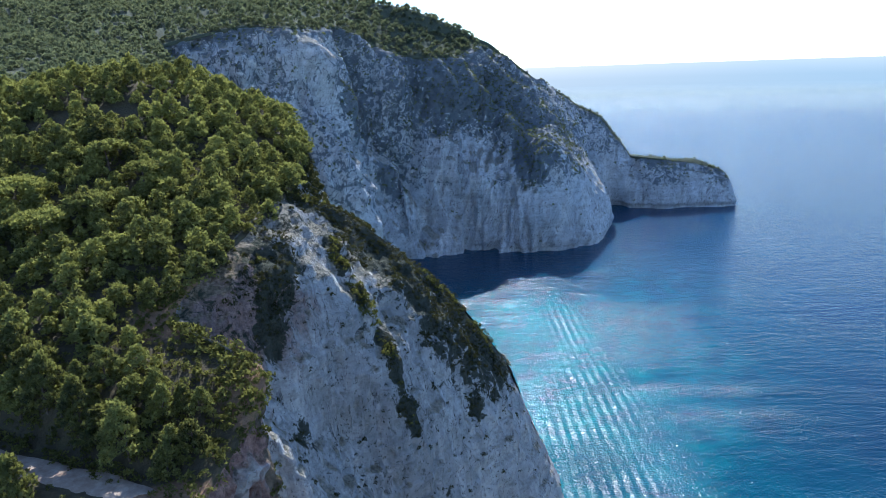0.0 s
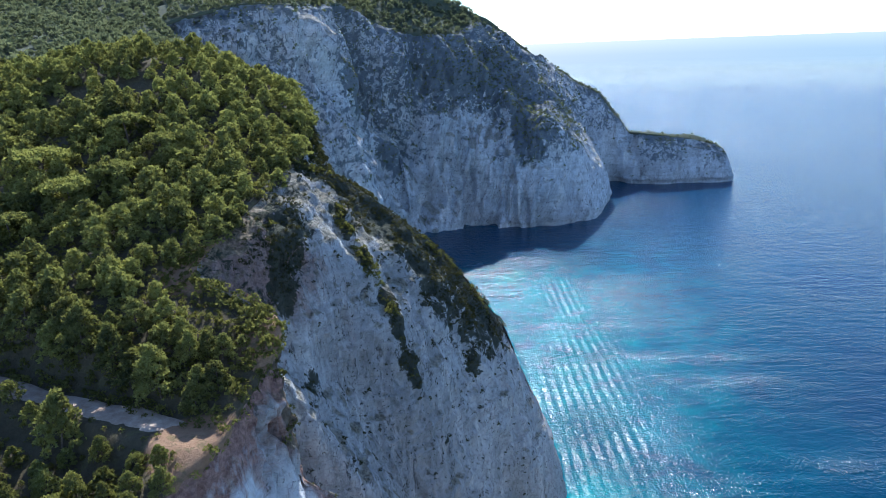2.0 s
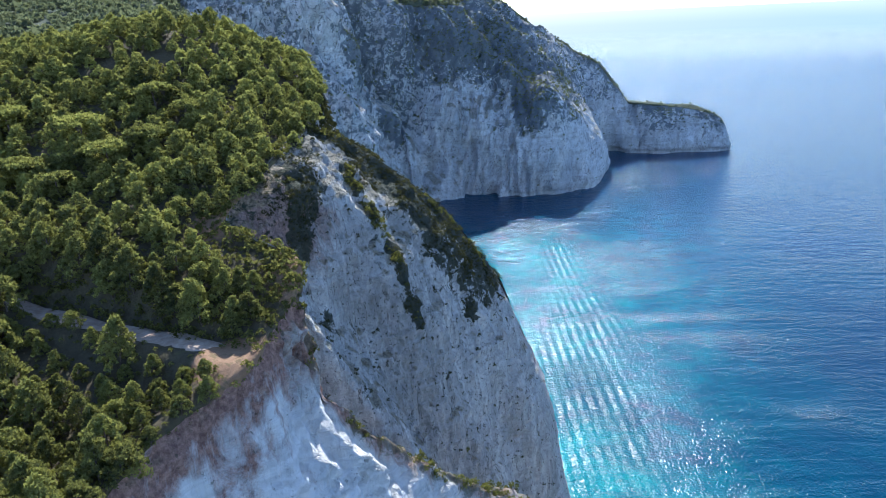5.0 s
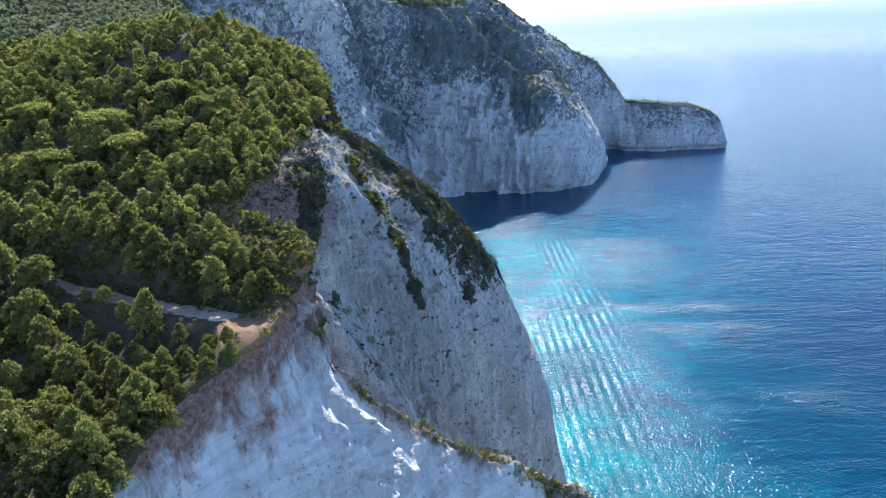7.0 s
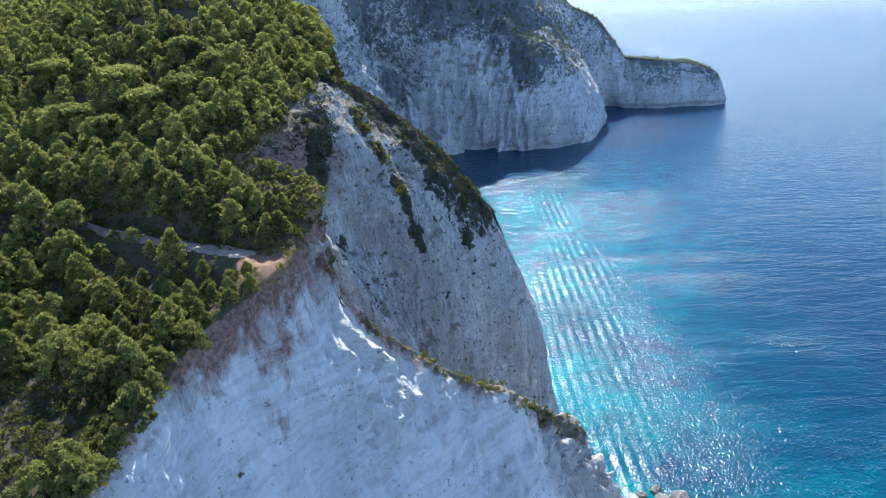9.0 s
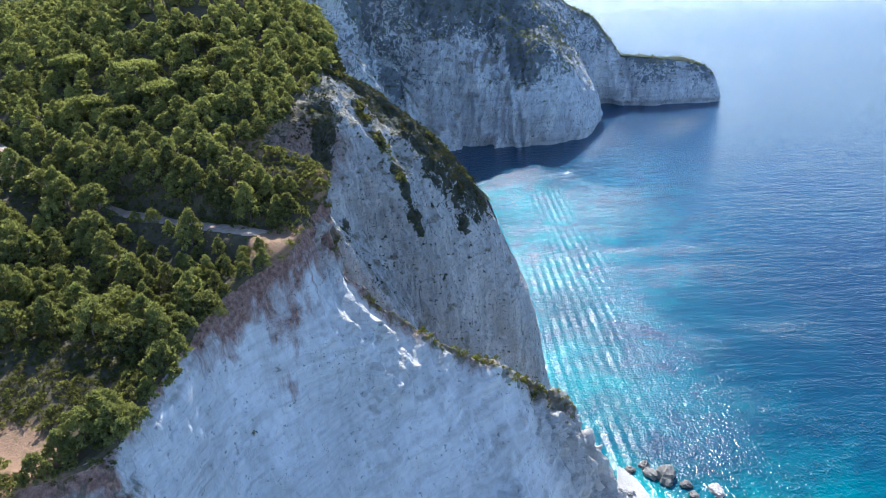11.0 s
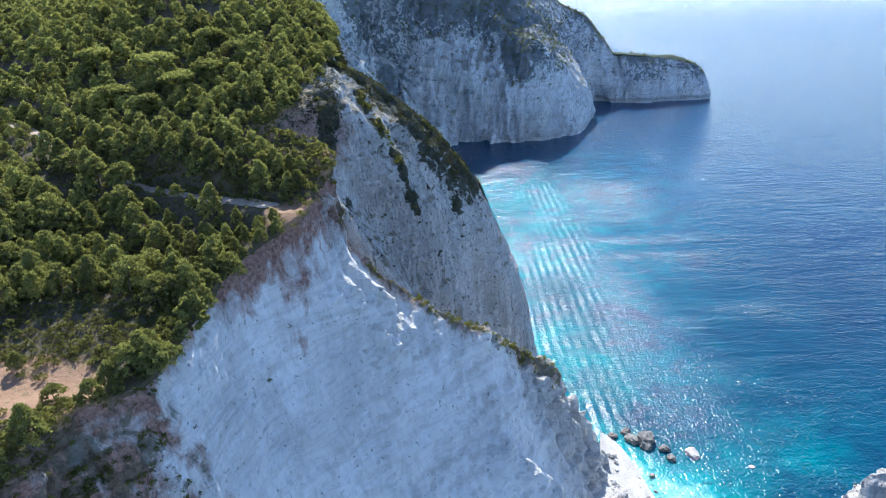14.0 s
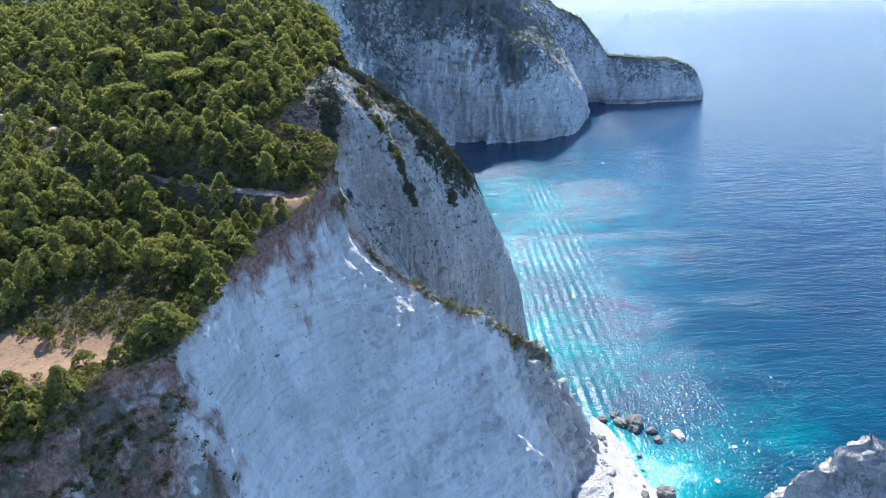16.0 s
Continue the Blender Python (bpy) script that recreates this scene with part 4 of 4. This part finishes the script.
def clear_of_track(p, s):
    """Trees below the open stretches of the track stay lower than its line."""
    Q = spline(np.array(TRACK_LINE, float), np.linspace(0, len(TRACK_LINE) - 1, 90))
    Q = Q[((Q[:, 0] < -42) & (Q[:, 0] > -78)) | ((Q[:, 0] < -109) & (Q[:, 0] > -126))]
    w = Q - p[:2]
    ahead = w[:, 0] * -0.4 + w[:, 1] * 0.916
    aside = np.abs(w[:, 0] * 0.916 + w[:, 1] * 0.4)
    hit = (ahead > 0) & (ahead < 24) & (aside < 2.5)
    if not hit.any():
        return s
    q = Q[hit][np.argmin(ahead[hit])]
    level = np.interp(-q[0], (40, 46, 60, 75, 97, 118, 145), (122.8, 123.1, 123.7, 124.6, 131, 137, 142))
    return max(min(s, 0.5), min(s, (level - 0.12 * ahead[hit].min() - p[2]) / 7.2))


PINES = []
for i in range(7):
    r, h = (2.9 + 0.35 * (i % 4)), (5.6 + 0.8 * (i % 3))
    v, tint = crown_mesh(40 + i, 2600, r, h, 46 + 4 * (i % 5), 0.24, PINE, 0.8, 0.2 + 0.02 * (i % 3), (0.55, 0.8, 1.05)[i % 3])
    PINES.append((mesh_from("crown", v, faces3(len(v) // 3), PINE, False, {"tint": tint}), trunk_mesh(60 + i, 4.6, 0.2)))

spots, _, _ = scatter(NL, 3.3, 24000, 11, wood_density)
by_track = [(-45, 84), (-50, 92), (-48, 86), (-53, 88), (-58.5, 90), (-64, 92), (-70, 94.5), (-76, 96.5), (-80.5, 87), (-84.5, 88), (-88.5, 89), (-92.5, 90.5), (-96.5, 92.5), (-101, 95), (-105, 98.5), (-57, 76.5), (-67, 97), (-61, 95), (-55.5, 93), (-72, 99), (-62, 79), (-67.5, 82), (-50, 74), (-79, 24), (-67, 13.5), (-58, 17), (-60, 14), (-57.5, 21), (-72, 5), (-75, 0), (-70.5, 1), (-77, 7), (-75, -4), (-40, 158), (-41, 165), (-42, 172), (-43, 179), (-45, 187), (-47, 166), (-48, 195), (-39, 82), (-41.5, 87), (-38.5, 88), (-74, -8), (-79, 2), (-36, 84), (-37.5, 80.5), (-36, 88.5)]
spots = np.array([p for p in spots if min(math.hypot(p[0] - q[0], p[1] - q[1]) for q in by_track) > 3.2])
flat_land = NL.reshape(-1, 3)
spots = np.concatenate([spots, [flat_land[np.argmin(((flat_land[:, :2] - q) ** 2).sum(1))] for q in by_track]])
reach = spots[:, 1] - 0.25 * spots[:, 0]
reach = np.where(np.min(np.hypot(spots[:, :1] - np.array(by_track)[None, :, 0], spots[:, 1:2] - np.array(by_track)[None, :, 1]), axis=1) < 1.6, -100.0, reach)
order = np.argsort(reach)
spots = spots[order]
rng = np.random.RandomState(3)
near_ids = [n for n in range(len(spots)) if spots[n, 0] > -125 and spots[n, 1] < 125][:300]
PINE_LABELS = ("rounded green pine with a dense crown on the slope", "broad yellow-green pine with a clumped crown", "dark green pine with a bushy crown among others")
first = {}
for n in near_ids:
    k, s = rng.randint(7), rng.choice((rng.uniform(0.5, 0.75), rng.uniform(0.7, 0.95), rng.uniform(0.9, 1.2)))
    s = clear_of_track(spots[n], s) if n < len(spots) and math.hypot(spots[n, 0] + 57, spots[n, 1] - 76.5) > 2 else 1.1
    s = rng.uniform(0.95, 1.2) if min(math.hypot(spots[n, 0] - q[0], spots[n, 1] - q[1]) for q in by_track[:15]) < 1.6 else s
    s = min(s, 0.55) if spots[n, 0] < -62 and 8 < spots[n, 1] < 30 else s
    s = min(s, 0.62) if spots[n, 0] > -44 and 78 < spots[n, 1] < 112 else s
    m = pose(spots[n, 0], spots[n, 1], spots[n, 2] - 0.2, rng.uniform(-5, 5), rng.uniform(-5, 5), rng.uniform(0, 360))
    if k in first:
        tree = copy_thing(first[k], m)
    else:
        tree = tagged(new("pine_tree"), PINE_LABELS[k % 3], "tree", "pines on the cliff top")
        crown = new("crown", PINES[k][0])
        crown.location = (0, 0, 0.5)
        trunk = new("trunk", PINES[k][1])
        crown.parent = trunk.parent = tree
        first[k] = tree
        tree.matrix_basis = m
    tree.scale = (s, s, s * rng.uniform(0.95, 1.3))


# broad flat-topped pines that stand over the others
umbrella = {}
for n, (px, py, s) in enumerate(((-78, 128, 1.1), (-70, 134, 0.95), (-88, 138, 1.2), (-64, 146, 0.9), (-96, 126, 1.0), (-74, 152, 1.1), (-110, 148, 1.15), (-84, 118, 0.85))):
    q = flat_land[np.argmin(((flat_land[:, :2] - (px, py)) ** 2).sum(1))]
    m = pose(q[0], q[1], q[2] + 1.2, rng.uniform(-4, 4), rng.uniform(-4, 4), rng.uniform(0, 360))
    if n % 2 in umbrella:
        tree = copy_thing(umbrella[n % 2], m)
    else:
        tree = tagged(new("pine_tree"), "broad flat-topped pine standing over the wood", "tree", "pines on the cliff top")
        v, tint = crown_mesh(90 + n, 2300, 5.0, 1.9, 42, 0.34, PINE, 0.55, 0.23, 0.35)
        crown = new("crown", mesh_from("crown", v + (0, 0, 3.4), faces3(len(v) // 3), PINE, False, {"tint": np.clip(tint + 0.12, 0, 1)}))
        trunk = new("trunk", trunk_mesh(75 + n, 4.8, 0.26))
        crown.parent = trunk.parent = tree
        umbrella[n % 2] = tree
        tree.matrix_basis = m
    tree.scale = (s, s, s)


def wood(name, places, protos, size_lo, size_hi, material, seed, label, category="trees"):
    """Many crowns joined into one sheet of foliage."""
    rng = np.random.RandomState(seed)
    out, tints = [], []
    for p in places:
        v, tint = protos[rng.randint(len(protos))]
        s, a = clear_of_track(p, rng.uniform(size_lo, size_hi)), rng.uniform(0, 6.28)
        c, sn = math.cos(a) * s, math.sin(a) * s
        out.append(np.stack([v[:, 0] * c - v[:, 1] * sn, v[:, 0] * sn + v[:, 1] * c, v[:, 2] * s * rng.uniform(0.85, 1.15)], 1) + p)
        tints.append(tint + rng.normal(scale=0.15) - 0.15)
    V = np.concatenate(out)
    me = mesh_from(name, V, faces3(len(V) // 3), material, False, {"tint": np.concatenate(tints)})
    return tagged(new(name, me), label, category, kind="stuff")


chosen = set(near_ids)
rest = np.array([spots[n] for n in range(len(spots)) if n not in chosen]) + (0, 0, 0.2)
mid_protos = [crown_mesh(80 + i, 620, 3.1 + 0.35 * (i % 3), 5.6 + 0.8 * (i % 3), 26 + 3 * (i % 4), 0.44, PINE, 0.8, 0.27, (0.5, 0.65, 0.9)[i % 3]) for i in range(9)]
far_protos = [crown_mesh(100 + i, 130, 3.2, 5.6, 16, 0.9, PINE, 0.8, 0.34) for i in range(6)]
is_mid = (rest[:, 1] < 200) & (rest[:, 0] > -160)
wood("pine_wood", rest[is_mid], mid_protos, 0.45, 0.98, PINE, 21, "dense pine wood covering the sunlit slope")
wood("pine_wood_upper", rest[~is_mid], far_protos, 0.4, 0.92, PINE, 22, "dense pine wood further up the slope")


under, _, _ = scatter(NL, 1.5, 9000, 14, lambda P: (0.15 + 0.85 * (bareness(P[:, 0], P[:, 1]) < 0.75)) * (P[:, 0] > -130) * (P[:, 1] > -25) * (P[:, 1] < 170) * (1 - 0.9 * smoothstep(-118, -108, P[:, 0]) * smoothstep(-54, -58, P[:, 0]) * smoothstep(7, 11, P[:, 1]) * smoothstep(48, 43, P[:, 1])) * (1 - 0.25 * smoothstep(-52, -46, P[:, 0]) * smoothstep(78, 84, P[:, 1]) * smoothstep(114, 108, P[:, 1])) * smoothstep(1.6, 2.4, to_track(P[:, 0], P[:, 1])))
low_protos = [crown_mesh(160 + i, 72, 1.2, 1.1, 11, 0.22, MAQUIS, 0.9, 0.36) for i in range(5)]
wood("undergrowth", under, low_protos, 0.5, 1.4, MAQUIS, 25, "low olive-green shrubs between the pines", "shrubs")


def heath(P):
    x, y = P[:, 0], P[:, 1]
    back = smoothstep(-112, -104, x) * smoothstep(-51, -55, x) * smoothstep(24, 28, y) * smoothstep(48, 43, y)
    point = 0.22 * smoothstep(-54, -48, x) * smoothstep(81, 84, y) * smoothstep(113, 108, y)
    return back * (bareness(x, y) < 0.85) + point * (bareness(x, y) < 1.1)


heath_at, _, _ = scatter(NL, 0.95, 3400, 19, heath)
heath_protos = [crown_mesh(170 + i, 84, 1.0, 0.9, 11, 0.17, MAQUIS, 0.9, 0.36) for i in range(5)]
wood("heath", heath_at, heath_protos, 0.35, 1.15, MAQUIS, 27, "low yellow-green shrubs on the bare clifftop", "shrubs")


def hill_density(P):
    crest = np.interp(P[:, 0], (-60, -45, 13, 44, 94, 138, 167, 200, 227, 330), (900, 790, 792, 784, 812, 852, 878, 872, 856, 842))
    return (P[:, 2] > 25) * (P[:, 1] < crest + 8) * (P[:, 1] < 940) * (P[:, 0] > -470)


hill, _, _ = scatter(FL, 4.8, 14000, 12, hill_density)
hill_protos = [crown_mesh(120 + i, 76, 3.9, 5.0, 14, 1.05, PINE, 0.7, 0.36) for i in range(6)]
on_point = hill[:, 0] > 40
wood("hill_wood", hill[~on_point], hill_protos, 0.5, 1.15, HAZED_HILL, 23, "far wooded hillside with leaves paled as by haze")
wood("headland_shrubs", hill[on_point], hill_protos, 0.2, 0.5, HAZED_HILL, 24, "low dark shrubs on the headland's crest", "shrubs")

# shrubs along the rim
rng = np.random.RandomState(17)
rim = np.concatenate([NL[:, 2], NL[:, 3], NL[:, 4]])
rim = rim[rng.uniform(size=len(rim)) < 0.55]
rim = rim[(to_track(rim[:, 0], rim[:, 1]) > 3.2) & ~((rim[:, 0] > -43) & (rim[:, 1] > 66) & (rim[:, 1] < 82))] + rng.normal(scale=(0.6, 0.6, 0.05), size=(1, 3))
wood("rim_scrub", rim - (0, 0, 0.4), low_protos, 0.6, 1.7, MAQUIS, 26, "olive shrubs hanging over the cliff's rim", "shrubs")

# scrub on the cliffs
bush_protos = [crown_mesh(140 + i, 54, 1.0, 0.95, 9, 0.22, MAQUIS, 0.9, 0.38) for i in range(5)]


far_bushes = [crown_mesh(150 + i, 26, 1.0, 0.9, 5, 0.42, MAQUIS) for i in range(5)]


def scrub_on(name, S, M, level, spacing, count, lo, hi, seed, label, least=0.0, protos=bush_protos, material=SHADED_SHRUB):
    def dens(P):
        m = ((M[1:, 1:] + M[:-1, :-1]) / 2).ravel()
        n = fbm(P / 9.0 + 3.1 * seed, 4)
        return np.clip(n * 1.1 + m * 1.0 - level, least, 1) * (P[:, 2] > 6)

    P, _, _ = scatter(S, spacing, count, seed, dens)
    return wood(name, P, protos, lo, hi, material, seed + 50, label, "shrubs")


# sun and shade put into two leaf colours: maquis lit, spur shrubs dark
scrub_on("white_cliff_scrub", W_S, W_M, 0.26, 0.8, 2600, 0.25, 1.45, 31, "green and olive shrubs along the white ridge", material=MAQUIS)
scrub_on("spur_scrub", G_S, G_M, 0.36, 0.75, 3600, 0.2, 0.85, 32, "olive shrubs rooted in the grey spur", 0.004)
SPUR_LINES = near_line(G_S.reshape(-1, 3), SPUR_LEDGE, 2.2) + 0.8 * near_line(G_S.reshape(-1, 3), SPUR_EDGE, 2.5)
scrub_on("spur_ledge_scrub", G_S, SPUR_LINES.reshape(G_M.shape), 0.55, 0.9, 420, 0.45, 1.25, 36, "sunlit yellow-green shrubs along the ledges of the grey spur", material=MAQUIS)
scrub_on("spur_back_scrub", K_S[:, :6], K_M[:, :6] + 0.3, 0.2, 0.9, 260, 0.4, 1.3, 34, "olive shrubs over the far edge of the spur", 0.02)
scrub_on("spur_crest_scrub", K_S[-22:, :14], K_M[-22:, :14] + 0.6, 0.2, 0.9, 700, 0.6, 1.7, 35, "olive shrubs below the wood on the far side of the spur", 0.3)
scrub_on("headland_scrub", H_S, H_M, 0.38, 1.9, 5200, 0.7, 1.9, 33, "dark scrub on the headland's upper slopes", 0.004, far_bushes, HAZED_HILL)

from mathutils.kdtree import KDTree

# ---- track ----
tree_kd = KDTree(NL.shape[0] * NL.shape[1])
for n, p in enumerate(NL.reshape(-1, 3)):
    tree_kd.insert((p[0], p[1], 0), n)
tree_kd.balance()
NLF = NL.reshape(-1, 3)


def ground_z(px, py):
    got = tree_kd.find_n((px, py, 0), 12)
    w = np.array([1 / (g[2] + 0.8) for g in got])
    return float((w * [NLF[g[1], 2] for g in got]).sum() / w.sum())


T = spline(np.array(TRACK_LINE, float), np.linspace(0, len(TRACK_LINE) - 1, 110))
side = np.gradient(T, axis=0)
side = np.stack([-side[:, 1], side[:, 0]], 1) / np.linalg.norm(side, axis=1)[:, None]
tv = []
for n in range(len(T)):
    for o in (-2.6, -2.1, -1.1, 0.0, 1.1, 2.1, 2.6):
        q = T[n] + side[n] * o * (0.84 + 0.55 * math.exp(-((n - 12) / 12) ** 2) + 0.2 * math.sin(n * 0.37) * math.sin(n * 0.11))
        tv.append((q[0], q[1], ground_z(*q) + (0.2 if abs(o) < 2.5 else -0.5) - 0.7 * smoothstep(14, 2, np.array(float(n)))))
track = tagged(new("road", mesh_from("road", tv, grid_faces(len(T), 7), TRACK)), "narrow dusty dirt track through the pines", "road", kind="structure")


# ---- beach, boulders, pinnacle ----
inner = [(52, 60), (48, 84), (44, 98), (48, 110), (53, 122), (57, 138)]
I2, E2 = spline(np.array(inner, float), np.linspace(0, 5, 60)), edge_line
bv = []
for n in range(60):
    for k in range(14):
        f = k / 11
        q = I2[n] * (1 - f) + E2[n] * f
        bv.append((q[0], q[1], 3.2 * (1 - f) + 0.35 * math.sin(n * 0.9 + k * 1.7) * (1 - f)))
beach = tagged(new("beach", mesh_from("beach", bv, grid_faces(60, 14)[:, ::-1], SAND)), "small white pebble beach at the cliff's foot", "beach", kind="structure")


def boulder(px, py, r, seed, material, label, squash=0.7):
    bm = bmesh.new()
    bmesh.ops.create_icosphere(bm, subdivisions=3, radius=1.0)
    P = np.array([v.co for v in bm.verts])
    d = 1 + 0.6 * fbm(P * 0.9 + seed * 5.3, 4) + 0.36 * fbm(P * 1.9 + seed, 3, True)
    P = np.sign(P) * np.abs(P) ** 0.85 * d[:, None]
    for v, p in zip(bm.verts, P):
        v.co = (p[0] * r * 1.15, p[1] * r * 0.9, p[2] * r * squash)
    me = bpy.data.meshes.new("boulder")
    bm.to_mesh(me)
    bm.free()
    me.materials.append(material)
    ob = tagged(new("boulder", me), label, "rock", "boulders at the beach")
    ob.matrix_basis = pose(px, py, r * squash * 0.3, 0, 0, seed * 77)
    return ob


for n, (px, py, r) in enumerate(((74, 134, 3.6), (62, 138.5, 1.6), (68, 141, 1.7), (69.3, 136, 2.3), (79.7, 129.5, 1.7), (80.5, 124, 1.6), (74.5, 94, 2.6), (67, 93, 1.7), (71, 115, 0.9), (66.5, 104, 0.7), (63, 119, 0.6), (65, 109, 0.5), (68, 98, 0.8), (61.5, 103, 0.5), (64, 96, 0.9), (70, 107, 0.5), (59, 110, 0.6), (66, 114, 0.45))):
    boulder(px, py, r, n + 1, BOULDER, "dark wet boulder in the shallows" if r > 1.5 else "small dark rock on the white beach")
for n, (px, py, r) in enumerate(((89.3, 126, 2.6), (108, 117.5, 0.9), (94.5, 99, 1.0), (64, 113, 0.6), (63.5, 107, 0.7), (60, 118, 0.6))):
    boulder(px, py, r, n + 20, PALE_ROCK, "pale rock awash near the beach", 0.35)

# slabs that have slid down onto the head of the beach
for n, (px, py, r) in enumerate(((47, 92, 7.5), (52, 99, 5.0), (46, 84, 8.0), (56, 106, 3.2))):
    boulder(px, py, r, n + 40, PALE_ROCK, "pale fawn slab of fallen rock at the cliff's foot", 0.45).location.z += 0.6

rubble = np.random.RandomState(5)
for n in range(26):
    f = rubble.uniform(0.15, 0.95)
    q = I2[int(f * 59)] * 0.62 + E2[int(f * 59)] * 0.38 + rubble.normal(scale=1.6, size=2)
    boulder(q[0], q[1], rubble.uniform(0.35, 1.1), 60 + n, PALE_ROCK if n % 3 else BOULDER, "pale rock fallen from the cliff onto the beach" if n % 3 else "small dark rock on the white beach", 0.6).location.z += 1.7

PA = station((86, 60, 16), (92, 50, 14), (96, 42, 4), (98, 36, -5))
PB = station((96, 60, 28), (100, 50, 20), (104, 40, 6), (106, 34, -5))
PC = station((108, 60, 40), (110, 50, 26), (113, 40, 10), (115, 32, -5))
PD = station((120, 62, 46), (120, 52, 32), (122, 42, 14), (124, 32, -5))
PE = station((130, 64, 40), (132, 54, 28), (134, 44, 12), (136, 36, -5))
PF = station((138, 68, 27), (144, 64, 16), (148, 60, 6), (152, 56, -5))
PG = station((130, 64, 40), (132, 76, 27), (134, 86, 10), (136, 94, -5))
PH = station((120, 62, 46), (121, 72, 32), (122, 82, 13), (123, 92, -5))
PI = station((108, 60, 40), (109, 69, 27), (110, 78, 11), (111, 88, -5))
PJ = station((96, 60, 28), (96, 68, 21), (97, 76, 9), (98, 84, -5))
PK = station((86, 60, 16), (82, 64, 10), (80, 68, 5), (78, 72, -5))
pin, _, _, _ = cliff("cliff_pinnacle", [PK, PA, PB, PC, PD, PE, PF, PG, PH, PI, PJ, PK], 0.8, 0.8, PALE_ROCK, 4.0, 2.4, 6, 0.6, "jagged pale rock pinnacle rising from the sea", None, 4.0)
